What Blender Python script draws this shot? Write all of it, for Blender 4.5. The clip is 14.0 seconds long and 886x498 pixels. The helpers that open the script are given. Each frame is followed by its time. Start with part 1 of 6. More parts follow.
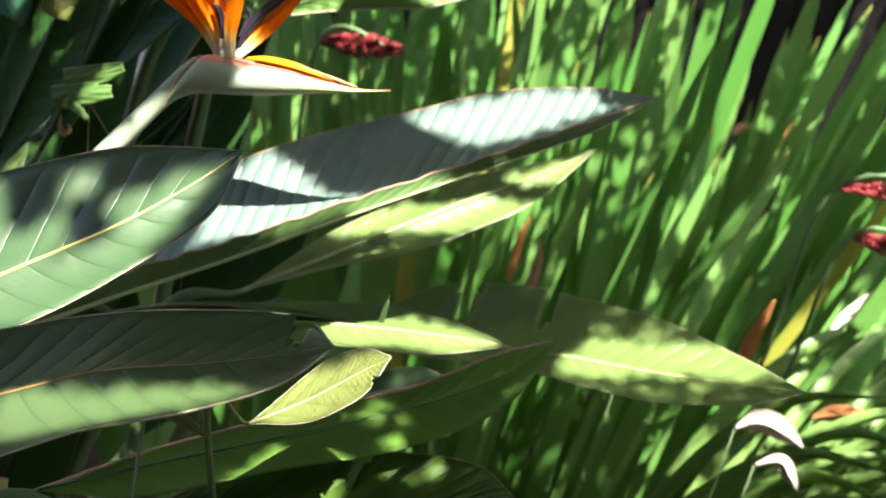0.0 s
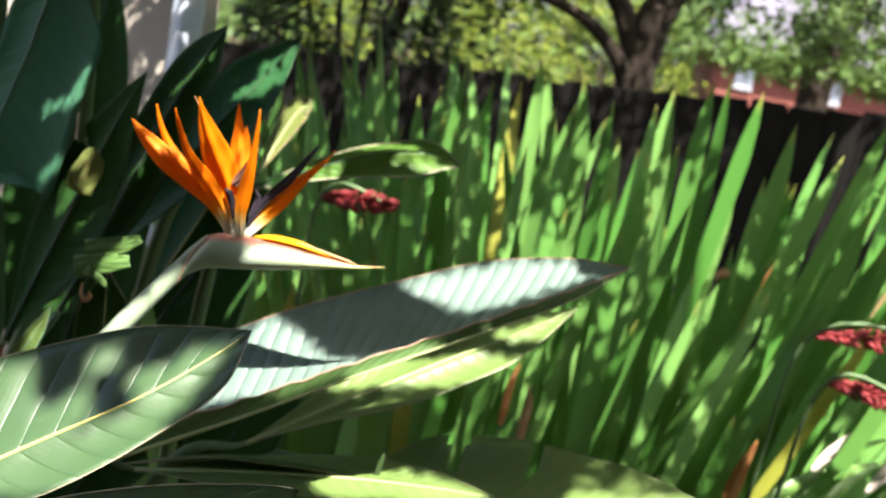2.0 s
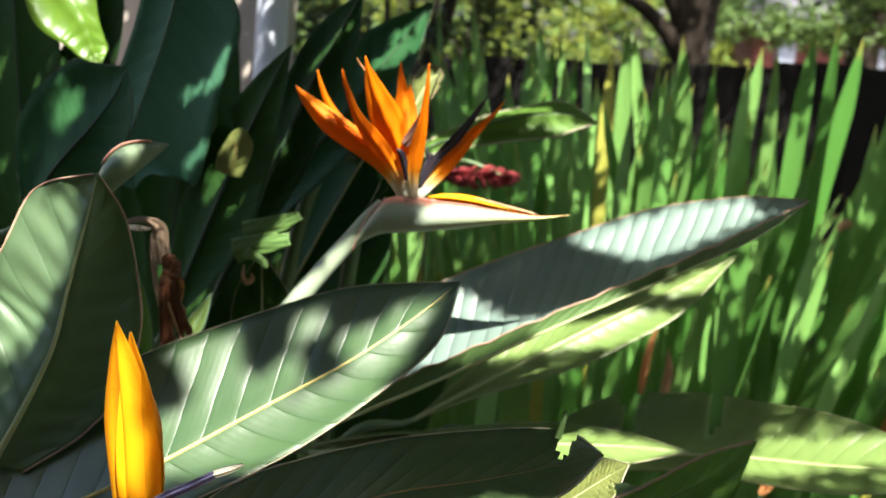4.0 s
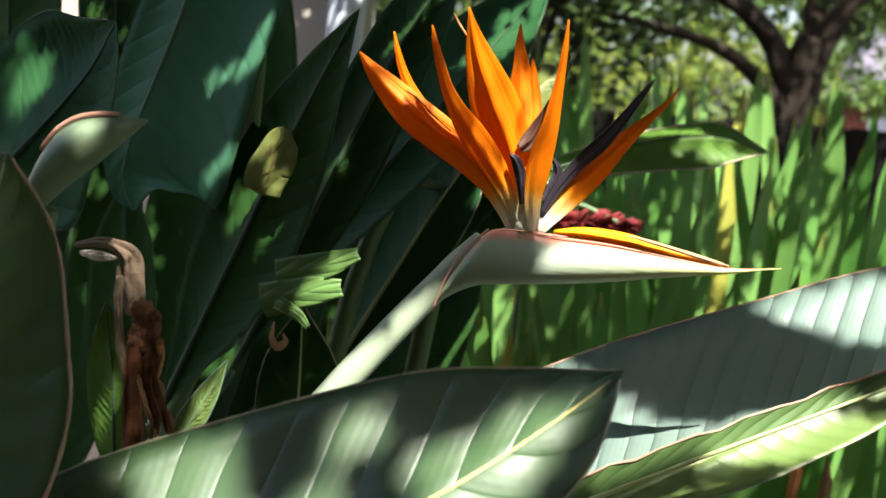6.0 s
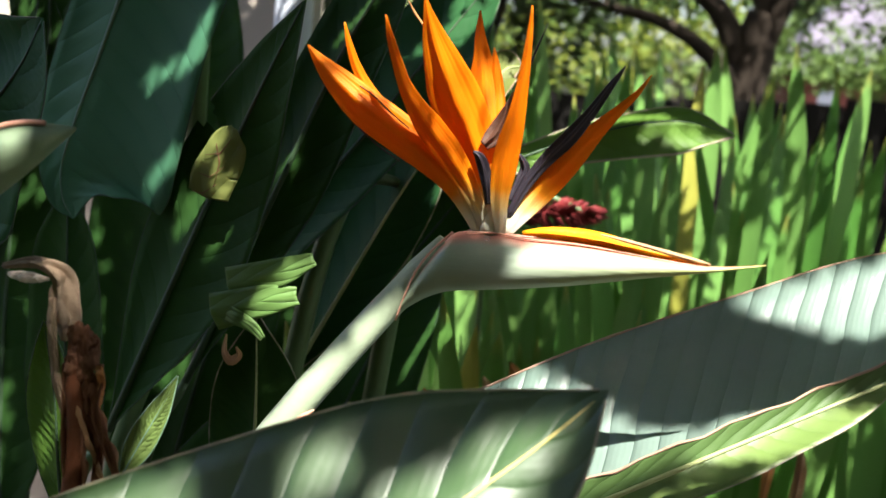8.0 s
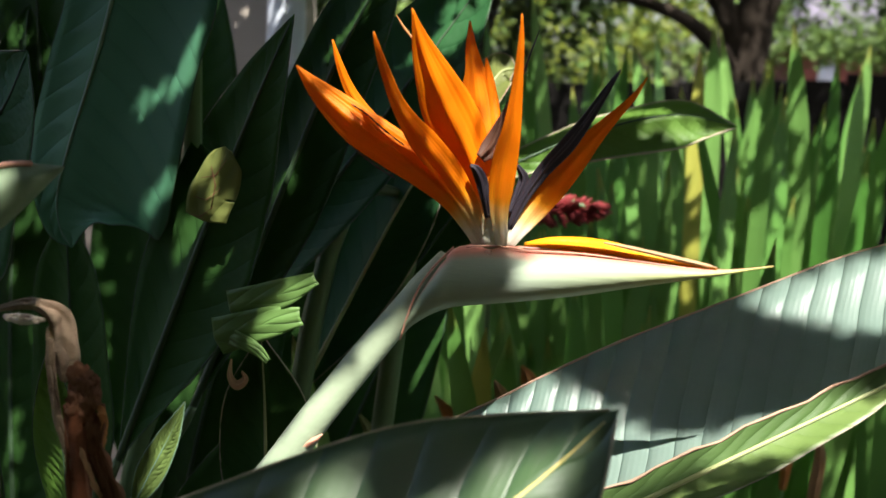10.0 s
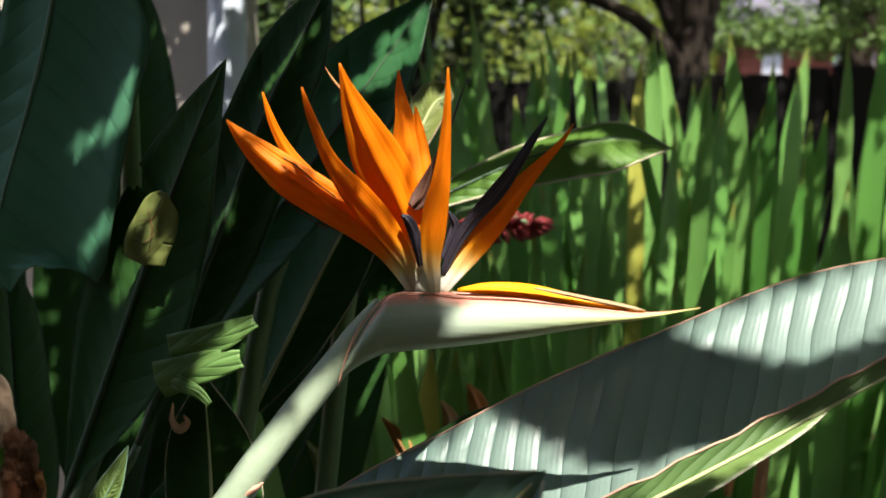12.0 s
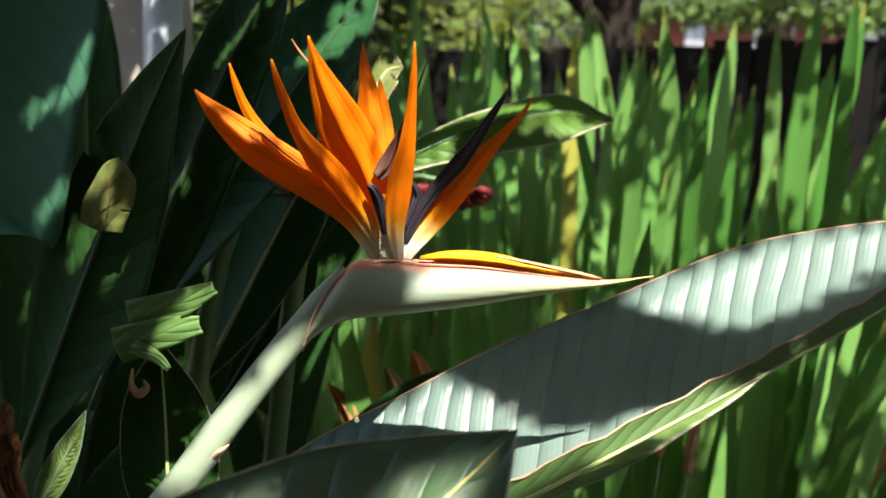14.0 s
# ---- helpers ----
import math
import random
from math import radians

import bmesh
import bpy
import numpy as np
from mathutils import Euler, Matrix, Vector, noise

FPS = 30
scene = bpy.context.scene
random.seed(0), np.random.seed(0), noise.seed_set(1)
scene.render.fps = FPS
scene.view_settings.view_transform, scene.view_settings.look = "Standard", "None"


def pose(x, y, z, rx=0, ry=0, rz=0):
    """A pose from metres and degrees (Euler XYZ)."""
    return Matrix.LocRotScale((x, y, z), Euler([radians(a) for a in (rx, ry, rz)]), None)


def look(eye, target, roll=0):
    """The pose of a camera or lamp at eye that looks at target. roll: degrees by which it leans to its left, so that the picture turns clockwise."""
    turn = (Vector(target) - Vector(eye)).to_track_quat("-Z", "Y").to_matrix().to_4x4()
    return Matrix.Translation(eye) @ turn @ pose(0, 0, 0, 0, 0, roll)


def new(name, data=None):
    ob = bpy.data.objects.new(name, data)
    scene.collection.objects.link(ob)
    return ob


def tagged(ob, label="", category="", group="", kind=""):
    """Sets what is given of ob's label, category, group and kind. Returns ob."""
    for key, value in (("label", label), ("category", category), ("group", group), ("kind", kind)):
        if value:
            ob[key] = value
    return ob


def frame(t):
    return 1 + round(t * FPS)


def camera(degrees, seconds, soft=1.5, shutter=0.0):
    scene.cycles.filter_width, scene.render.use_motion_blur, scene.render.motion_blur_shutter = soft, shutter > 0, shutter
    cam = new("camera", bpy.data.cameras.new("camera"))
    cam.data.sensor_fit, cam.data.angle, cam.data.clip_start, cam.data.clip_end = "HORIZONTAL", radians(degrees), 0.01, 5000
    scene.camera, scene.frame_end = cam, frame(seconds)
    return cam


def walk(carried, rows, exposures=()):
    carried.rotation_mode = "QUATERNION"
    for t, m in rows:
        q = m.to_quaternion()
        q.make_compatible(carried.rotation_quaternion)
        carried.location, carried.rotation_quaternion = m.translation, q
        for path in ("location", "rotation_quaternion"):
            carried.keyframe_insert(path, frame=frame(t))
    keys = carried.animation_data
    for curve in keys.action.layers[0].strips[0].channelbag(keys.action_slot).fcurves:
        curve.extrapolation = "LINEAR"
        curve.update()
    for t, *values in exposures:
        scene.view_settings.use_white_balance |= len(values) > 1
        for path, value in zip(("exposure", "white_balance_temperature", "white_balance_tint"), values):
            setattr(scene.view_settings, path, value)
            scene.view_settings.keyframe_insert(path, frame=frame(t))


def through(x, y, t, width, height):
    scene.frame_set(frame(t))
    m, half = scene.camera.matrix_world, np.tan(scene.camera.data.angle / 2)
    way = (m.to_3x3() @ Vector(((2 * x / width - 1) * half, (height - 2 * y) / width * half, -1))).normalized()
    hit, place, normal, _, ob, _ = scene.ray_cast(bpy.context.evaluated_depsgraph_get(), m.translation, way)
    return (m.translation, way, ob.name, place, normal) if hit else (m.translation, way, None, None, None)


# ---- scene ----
cam = camera(40.2, 14.0)
PATH = [
    (0, (0.289, -0.934, 1.152), (0.104, 0.982, 0.609), 10.4),
    (0.5, (0.291, -0.965, 1.158), (0.096, 0.961, 0.656), 11.4),
    (1, (0.281, -1.003, 1.169), (0.055, 0.929, 0.706), 11.1),
    (1.5, (0.286, -1.015, 1.183), (-0.009, 0.91, 0.726), 10.4),
    (2, (0.297, -1.009, 1.212), (0.074, 0.947, 0.858), 10.1),
    (2.5, (0.297, -1.006, 1.212), (0.138, 0.959, 0.872), 9.2),
    (3, (0.296, -1.04, 1.173), (0.157, 0.92, 0.805), 6.5),
    (3.5, (0.236, -1.044, 1.16), (-0.034, 0.899, 0.769), 4.9),
    (4, (0.186, -1.0, 1.145), (-0.11, 0.946, 0.794), 4.9),
    (4.2, (0.17, -0.964, 1.13), (-0.135, 0.983, 0.79), 5.3),
    (6.3, (0.089, -0.637, 1.071), (-0.335, 1.301, 0.815), 7.1),
    (6.5, (0.083, -0.632, 1.067), (-0.299, 1.315, 0.815), 6.2),
    (7, (0.082, -0.631, 1.067), (-0.201, 1.333, 0.818), 5.7),
    (7.5, (0.087, -0.623, 1.074), (-0.248, 1.33, 0.807), 6.1),
    (9.8, (0.083, -0.598, 1.092), (-0.268, 1.349, 0.798), 3.1),
    (10, (0.087, -0.602, 1.092), (-0.272, 1.344, 0.801), 2.5),
    (10.5, (0.091, -0.602, 1.096), (-0.256, 1.346, 0.803), 1.6),
    (11, (0.092, -0.601, 1.109), (-0.235, 1.349, 0.811), 1.4),
    (11.5, (0.095, -0.604, 1.117), (-0.205, 1.351, 0.818), 1.4),
    (12, (0.097, -0.605, 1.121), (-0.186, 1.352, 0.821), 1.3),
    (12.5, (0.098, -0.604, 1.121), (-0.166, 1.354, 0.809), 1.5),
    (13, (0.097, -0.606, 1.124), (-0.096, 1.357, 0.79), 1.8),
    (13.5, (0.092, -0.61, 1.128), (-0.06, 1.356, 0.793), 2.1),
    (14, (0.079, -0.626, 1.124), (-0.076, 1.338, 0.775), 2.2),
]
walk(cam, [(t, look(eye, target, roll)) for t, eye, target, roll in PATH], [(0.0, 2.50), (2.0, 2.32), (3.3, 2.38), (4.2, 2.12), (6.3, 2.07), (7.5, 2.17), (9.8, 1.75), (12.5, 1.62), (14.0, 1.83)])
cam.data.dof.use_dof = True
cam.data.dof.focus_distance, cam.data.dof.aperture_fstop = 0.68, 12.0

# ---- light ----
SUN_WAY = Vector((-0.22, 0.5, -0.84)).normalized()
sun = new("sun", bpy.data.lights.new("sun", "SUN"))
sun.data.energy, sun.data.angle, sun.data.color = 5.0, radians(0.53), (1.0, 0.95, 0.87)
sun.matrix_world = look((2.0, -5.0, 8.0), Vector((2.0, -5.0, 8.0)) + SUN_WAY)
world = bpy.data.worlds.new("sky")
scene.world = world
world.use_nodes = True
wn = world.node_tree.nodes
sky = wn.new("ShaderNodeTexSky")
sky.sky_type, sky.sun_disc = "NISHITA", False
sky.dust_density, sky.ozone_density = 4.0, 0.4
sky.sun_elevation = math.asin(-SUN_WAY.z)
sky.sun_rotation = math.atan2(-SUN_WAY.x, -SUN_WAY.y)
world.node_tree.links.new(sky.outputs[0], wn["Background"].inputs[0])
wn["Background"].inputs[1].default_value = 0.105
rng = random.Random(7)


# ---- materials ----
class Nodes:
    """A small wrapper for building node materials."""

    def __init__(self, name):
        self.mat = bpy.data.materials.new(name)
        self.mat.use_nodes = True
        self.tree = self.mat.node_tree
        self.bsdf = self.tree.nodes["Principled BSDF"]
        self.out = self.tree.nodes["Material Output"]

    def node(self, kind, **values):
        n = self.tree.nodes.new(kind)
        for key, value in values.items():
            n.inputs[key].default_value = value
        return n

    def link(self, a, b):
        self.tree.links.new(a, b)

    def coord(self, which="Object"):
        return self.node("ShaderNodeTexCoord").outputs[which]

    def noise(self, vector, scale, detail=4.0, rough=0.55):
        n = self.node("ShaderNodeTexNoise", Scale=scale, Detail=detail, Roughness=rough)
        self.link(vector, n.inputs["Vector"])
        return n.outputs["Fac"]

    def ramp(self, fac, stops):
        n = self.node("ShaderNodeValToRGB")
        while len(n.color_ramp.elements) < len(stops):
            n.color_ramp.elements.new(0.5)
        for e, (at, colour) in zip(n.color_ramp.elements, stops):
            e.position, e.color = at, (*colour, 1.0)
        self.link(fac, n.inputs["Fac"])
        return n.outputs["Color"]

    def mix(self, fac, a, b, how="MIX"):
        n = self.node("ShaderNodeMix")
        n.data_type, n.blend_type = "RGBA", how
        for sock, value in ((n.inputs[0], fac), (n.inputs[6], a), (n.inputs[7], b)):
            if isinstance(value, (int, float)):
                sock.default_value = value
            elif isinstance(value, tuple):
                sock.default_value = (*value, 1.0)
            else:
                self.link(value, sock)
        return n.outputs[2]

    def math(self, how, a, b=0.0):
        n = self.node("ShaderNodeMath")
        n.operation = how
        for sock, value in zip(n.inputs, (a, b)):
            if isinstance(value, (int, float)):
                sock.default_value = value
            else:
                self.link(value, sock)
        return n.outputs[0]

    def bump(self, height, strength, distance):
        n = self.node("ShaderNodeBump", Strength=strength, Distance=distance)
        self.link(height, n.inputs["Height"])
        self.link(n.outputs[0], self.bsdf.inputs["Normal"])
        return n.outputs[0]

    def finish(self, colour, rough=0.5, spec=0.5, through=0.0, glow=None):
        """colour: socket or tuple; through: share of light that passes the leaf, tinted by glow."""
        if isinstance(colour, tuple):
            self.bsdf.inputs["Base Color"].default_value = (*colour, 1.0)
        else:
            self.link(colour, self.bsdf.inputs["Base Color"])
        if isinstance(rough, (int, float)):
            self.bsdf.inputs["Roughness"].default_value = rough
        else:
            self.link(rough, self.bsdf.inputs["Roughness"])
        self.bsdf.inputs["Specular IOR Level"].default_value = spec
        if through:
            t = self.node("ShaderNodeBsdfTranslucent")
            if glow is None:
                glow = colour
            if isinstance(glow, tuple):
                t.inputs[0].default_value = (*glow, 1.0)
            else:
                self.link(glow, t.inputs[0])
            m = self.node("ShaderNodeMixShader", Fac=through)
            self.link(self.bsdf.outputs[0], m.inputs[1])
            self.link(t.outputs[0], m.inputs[2])
            self.link(m.outputs[0], self.out.inputs[0])
        return self.mat


def blade_material(name, dark, light, glow, rough=0.42, spec=0.5, veins=70.0, depth=0.0016, blotch=(0.25, 0.2, 0.05), amount=0.3, through=0.25, wax=0.0):
    """Paddle leaf: parallel side veins from the midrib, soft pleats, stains and dry specks."""
    n = Nodes(name)
    uv = n.node("ShaderNodeSeparateXYZ")
    n.link(n.coord("UV"), uv.inputs[0])
    side = n.math("ABSOLUTE", n.math("SUBTRACT", uv.outputs[0], 0.5))
    along = n.math("ADD", uv.outputs[1], n.math("MULTIPLY", side, -0.16))
    wobble = n.math("MULTIPLY", n.noise(n.coord(), 9.0, 2.0), 0.035)
    along = n.math("ADD", along, wobble)
    pleat = n.math("POWER", n.math("ABSOLUTE", n.math("SINE", n.math("MULTIPLY", along, veins))), 0.45)
    fine = n.math("SINE", n.math("MULTIPLY", along, veins * 9.0))
    big = n.noise(n.coord(), 14.0, 5.0, 0.6)
    small = n.noise(n.coord(), 120.0, 5.0, 0.7)
    base = n.mix(big, dark, light)
    base = n.mix(n.math("MULTIPLY", n.math("SUBTRACT", 1.0, pleat), 0.5), base, dark)
    base = n.mix(n.math("MULTIPLY", small, 0.35), base, dark)
    spots = n.ramp(n.noise(n.coord(), 38.0, 6.0, 0.7), [(0.62, (0, 0, 0)), (0.72, (1, 1, 1))])
    base = n.mix(n.math("MULTIPLY", spots, amount), base, blotch)
    height = n.math("ADD", pleat, n.math("ADD", n.math("MULTIPLY", fine, 0.02), n.math("MULTIPLY", small, 0.12)))
    n.bump(height, 0.6, depth)
    gloss = n.math("ADD", n.math("MULTIPLY", small, 0.22), rough - 0.1)
    n.bsdf.inputs["Coat Weight"].default_value, n.bsdf.inputs["Coat Roughness"].default_value = wax, 0.36
    return n.finish(base, gloss, spec, through, n.mix(big, glow, tuple(c * 0.75 for c in glow)))


def soft_material(name, a, b, scale=25.0, rough=0.5, spec=0.4, through=0.0, glow=None, relief=0.0006):
    """Two tones mingled at two scales, with a fine grain."""
    n = Nodes(name)
    big, small = n.noise(n.coord(), scale, 5.0, 0.6), n.noise(n.coord(), scale * 9, 4.0, 0.7)
    col = n.mix(n.math("ADD", n.math("MULTIPLY", big, 0.75), n.math("MULTIPLY", small, 0.3)), a, b)
    n.bump(small, 0.6, relief)
    return n.finish(col, rough, spec, through, glow)


LEAF_BLUE = blade_material("leaf_bluegreen", (0.10, 0.163, 0.133), (0.25, 0.32, 0.285), (0.22, 0.42, 0.07), 0.42, 0.7, 84.0, 0.003, (0.42, 0.44, 0.42), 0.15, 0.28, 0.2)
LEAF_UNDER = blade_material("leaf_underside", (0.075, 0.145, 0.04), (0.12, 0.2, 0.065), (0.15, 0.28, 0.05), 0.45, 0.4, 84.0, 0.0012, (0.2, 0.2, 0.08), 0.15, 0.3)
LEAF_HANG = blade_material("leaf_hanging", (0.045, 0.155, 0.085), (0.09, 0.235, 0.13), (0.10, 0.28, 0.04), 0.5, 0.3, 60.0, 0.0012, (0.1, 0.12, 0.06), 0.15)
LEAF_DEEP = blade_material("leaf_deepgreen", (0.030, 0.072, 0.022), (0.062, 0.118, 0.042), (0.10, 0.28, 0.03), 0.42, 1.0, 55.0, 0.0013, (0.12, 0.13, 0.05), 0.1, 0.18, 0.0)
LEAF_MID = blade_material("leaf_midgreen", (0.08, 0.175, 0.03), (0.16, 0.28, 0.05), (0.24, 0.48, 0.04), 0.45, 0.25, 75.0, 0.0010, (0.2, 0.18, 0.06), 0.2, 0.4)
LEAF_SAGE = blade_material("leaf_sage", (0.07, 0.13, 0.06), (0.14, 0.21, 0.11), (0.18, 0.42, 0.05), 0.45, 0.5, 55.0, 0.0010, (0.2, 0.18, 0.06), 0.12, 0.3, 0.1)
# Leaves of the shaded clump: deep shade is put into these low base colours.
LEAF_DEEPSHADE = blade_material("leaf_deepshade", (0.018, 0.058, 0.013), (0.045, 0.112, 0.027), (0.11, 0.28, 0.03), 0.55, 0.12, 60.0, 0.0012, (0.06, 0.07, 0.02), 0.2)
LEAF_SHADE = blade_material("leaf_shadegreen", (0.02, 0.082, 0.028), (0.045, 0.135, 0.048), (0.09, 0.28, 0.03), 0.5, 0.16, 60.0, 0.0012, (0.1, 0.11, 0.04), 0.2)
LEAF_LIGHT = blade_material("leaf_lightgreen", (0.105, 0.18, 0.042), (0.215, 0.295, 0.095), (0.34, 0.46, 0.05), 0.42, 0.5, 80.0, 0.0012, (0.3, 0.25, 0.08), 0.15, 0.3, 0.1)
LEAF_OLIVE = blade_material("leaf_olive", (0.046, 0.088, 0.032), (0.094, 0.146, 0.050), (0.24, 0.28, 0.04), 0.45, 0.4, 80.0, 0.0016, (0.16, 0.10, 0.04), 0.25)
LEAF_PITTED = blade_material("leaf_pitted", (0.05, 0.10, 0.015), (0.095, 0.165, 0.03), (0.2, 0.36, 0.03), 0.45, 0.35, 90.0, 0.0016, (0.10, 0.08, 0.03), 0.35)
LEAF_YELLOW = blade_material("leaf_yellowing", (0.13, 0.17, 0.04), (0.26, 0.28, 0.09), (0.36, 0.4, 0.08), 0.45, 0.4, 60.0, 0.001, (0.3, 0.2, 0.08), 0.35, 0.35)
LEAF_SUNLIT = blade_material("leaf_sunlit", (0.09, 0.19, 0.045), (0.19, 0.31, 0.10), (0.3, 0.5, 0.07), 0.45, 0.4, 60.0, 0.001, (0.3, 0.22, 0.1), 0.2, 0.3)
LEAF_LIME = blade_material("leaf_lime", (0.11, 0.22, 0.02), (0.17, 0.30, 0.04), (0.32, 0.50, 0.03), 0.35, 0.5, 30.0, 0.0006, (0.3, 0.3, 0.1), 0.1, 0.5)
RIB_PALE = soft_material("rib_pale", (0.30, 0.36, 0.16), (0.42, 0.45, 0.2), 40.0, 0.4)
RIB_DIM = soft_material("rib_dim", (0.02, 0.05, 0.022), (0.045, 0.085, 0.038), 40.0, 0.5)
RIB_MUTED = soft_material("rib_muted", (0.10, 0.19, 0.12), (0.16, 0.26, 0.17), 40.0, 0.5)
RIB_YELLOW = soft_material("rib_yellow", (0.48, 0.40, 0.10), (0.58, 0.5, 0.2), 40.0, 0.4)
RIB_BROWN = soft_material("rib_brown", (0.24, 0.13, 0.04), (0.38, 0.24, 0.08), 60.0, 0.5)
EDGE_BROWN = soft_material("margin_brown", (0.30, 0.15, 0.09), (0.5, 0.36, 0.26), 80.0, 0.6)
EDGE_PALE = soft_material("margin_pale", (0.22, 0.2, 0.12), (0.42, 0.38, 0.26), 80.0, 0.5)
STRAP = soft_material("strap_green", (0.09, 0.20, 0.04), (0.24, 0.38, 0.10), 14.0, 0.42, 0.5, 0.25, (0.34, 0.6, 0.07))
BUD = soft_material("bud_green", (0.09, 0.15, 0.07), (0.24, 0.30, 0.2), 30.0, 0.4)
PETIOLE = soft_material("petiole_green", (0.05, 0.10, 0.035), (0.11, 0.17, 0.07), 18.0, 0.45)


def sepal_material(name, a, b, glow):
    """Waxy sepal: cream at the claw, then yellow, then orange, with faint lengthwise nerves and specks."""
    n = Nodes(name)
    uv = n.node("ShaderNodeSeparateXYZ")
    n.link(n.coord("UV"), uv.inputs[0])
    body = n.mix(n.noise(n.coord(), 35.0, 5.0, 0.6), a, b)
    nerve = n.math("SINE", n.math("MULTIPLY", uv.outputs[0], 60.0))
    speck = n.ramp(n.noise(n.coord(), 210.0, 4.0, 0.7), [(0.68, (0, 0, 0)), (0.76, (1, 1, 1))])
    body = n.mix(n.math("MULTIPLY", speck, 0.5), body, (0.35, 0.07, 0.005))
    length = n.math("ADD", uv.outputs[1], n.math("MULTIPLY", n.noise(n.coord(), 60.0, 3.0), 0.03))
    claw = n.ramp(length, [(0.034, (0.82, 0.79, 0.68)), (0.05, (0.85, 0.66, 0.28)), (0.072, (0.86, 0.40, 0.02)), (0.10, (0.88, 0.30, 0.004))])
    share = n.ramp(length, [(0.06, (1, 1, 1)), (0.105, (0, 0, 0))])
    body = n.mix(share, body, claw)
    n.bump(n.math("ADD", n.math("MULTIPLY", nerve, 0.3), n.noise(n.coord(), 90.0)), 0.4, 0.0005)
    return n.finish(body, 0.42, 0.28, 0.46, n.mix(share, glow, claw))


ORANGE = sepal_material("sepal_orange", (0.83, 0.20, 0.002), (0.90, 0.28, 0.004), (0.95, 0.33, 0.004))
GOLD = soft_material("sepal_gold", (0.82, 0.34, 0.004), (0.9, 0.45, 0.01), 30.0, 0.4, 0.4, 0.35, (1.0, 0.5, 0.01))
PETAL_DARK = soft_material("petal_dark", (0.012, 0.012, 0.019), (0.032, 0.024, 0.034), 50.0, 0.5)
PETAL_BROWN = soft_material("petal_brown", (0.045, 0.018, 0.012), (0.11, 0.05, 0.03), 50.0, 0.5)
PETAL_BLUE = soft_material("petal_blue", (0.08, 0.07, 0.20), (0.26, 0.24, 0.40), 60.0, 0.4)
CREAM = soft_material("claw_cream", (0.62, 0.58, 0.42), (0.75, 0.72, 0.58), 60.0, 0.4, 0.4, 0.2, (0.8, 0.75, 0.5))
RED_RIM = soft_material("rim_red", (0.5, 0.20, 0.13), (0.6, 0.36, 0.26), 60.0, 0.45)
DRY = soft_material("dry_bract", (0.20, 0.12, 0.07), (0.42, 0.33, 0.24), 35.0, 0.75, 0.2, 0.0, None, 0.003)
DRY_BROWN = soft_material("dry_brown", (0.05, 0.02, 0.011), (0.30, 0.135, 0.07), 70.0, 0.7, 0.25, 0.15, (0.4, 0.18, 0.08), 0.003)
DRY_RED = soft_material("dry_rust", (0.05, 0.018, 0.009), (0.27, 0.09, 0.035), 45.0, 0.7, 0.25, 0.0, None, 0.003)
STRAW = soft_material("dry_straw", (0.40, 0.22, 0.10), (0.60, 0.40, 0.24), 30.0, 0.7, 0.2, 0.25, (0.6, 0.35, 0.15))
RUST = soft_material("dry_orange", (0.44, 0.17, 0.05), (0.62, 0.32, 0.13), 30.0, 0.65, 0.2, 0.25, (0.6, 0.22, 0.05))
PALE_DRY = soft_material("dry_pale", (0.55, 0.45, 0.38), (0.78, 0.7, 0.62), 30.0, 0.7, 0.2, 0.2, (0.7, 0.6, 0.5))
SOIL = soft_material("soil", (0.018, 0.013, 0.009), (0.05, 0.035, 0.022), 6.0, 0.95, 0.1, 0.0, None, 0.02)
BARK = soft_material("bark", (0.011, 0.008, 0.006), (0.038, 0.029, 0.021), 14.0, 0.9, 0.15, 0.0, None, 0.01)
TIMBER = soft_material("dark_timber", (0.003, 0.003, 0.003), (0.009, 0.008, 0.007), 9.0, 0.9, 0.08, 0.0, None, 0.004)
RED_SPIKE = soft_material("red_spike", (0.12, 0.008, 0.010), (0.26, 0.028, 0.03), 60.0, 0.6)
PIPE = soft_material("pipe_grey", (0.42, 0.46, 0.53), (0.52, 0.56, 0.62), 12.0, 0.45)
BRICK = soft_material("red_brick", (0.13, 0.038, 0.03), (0.19, 0.06, 0.045), 5.0, 0.85)
WHITE = soft_material("white_paint", (0.38, 0.40, 0.46), (0.55, 0.55, 0.6), 5.0, 0.5)
ROOF = soft_material("lilac_roof", (0.07, 0.062, 0.085), (0.11, 0.098, 0.13), 5.0, 0.7)
RENDER_WALL = soft_material("beige_render", (0.27, 0.235, 0.20), (0.36, 0.32, 0.27), 7.0, 0.85)


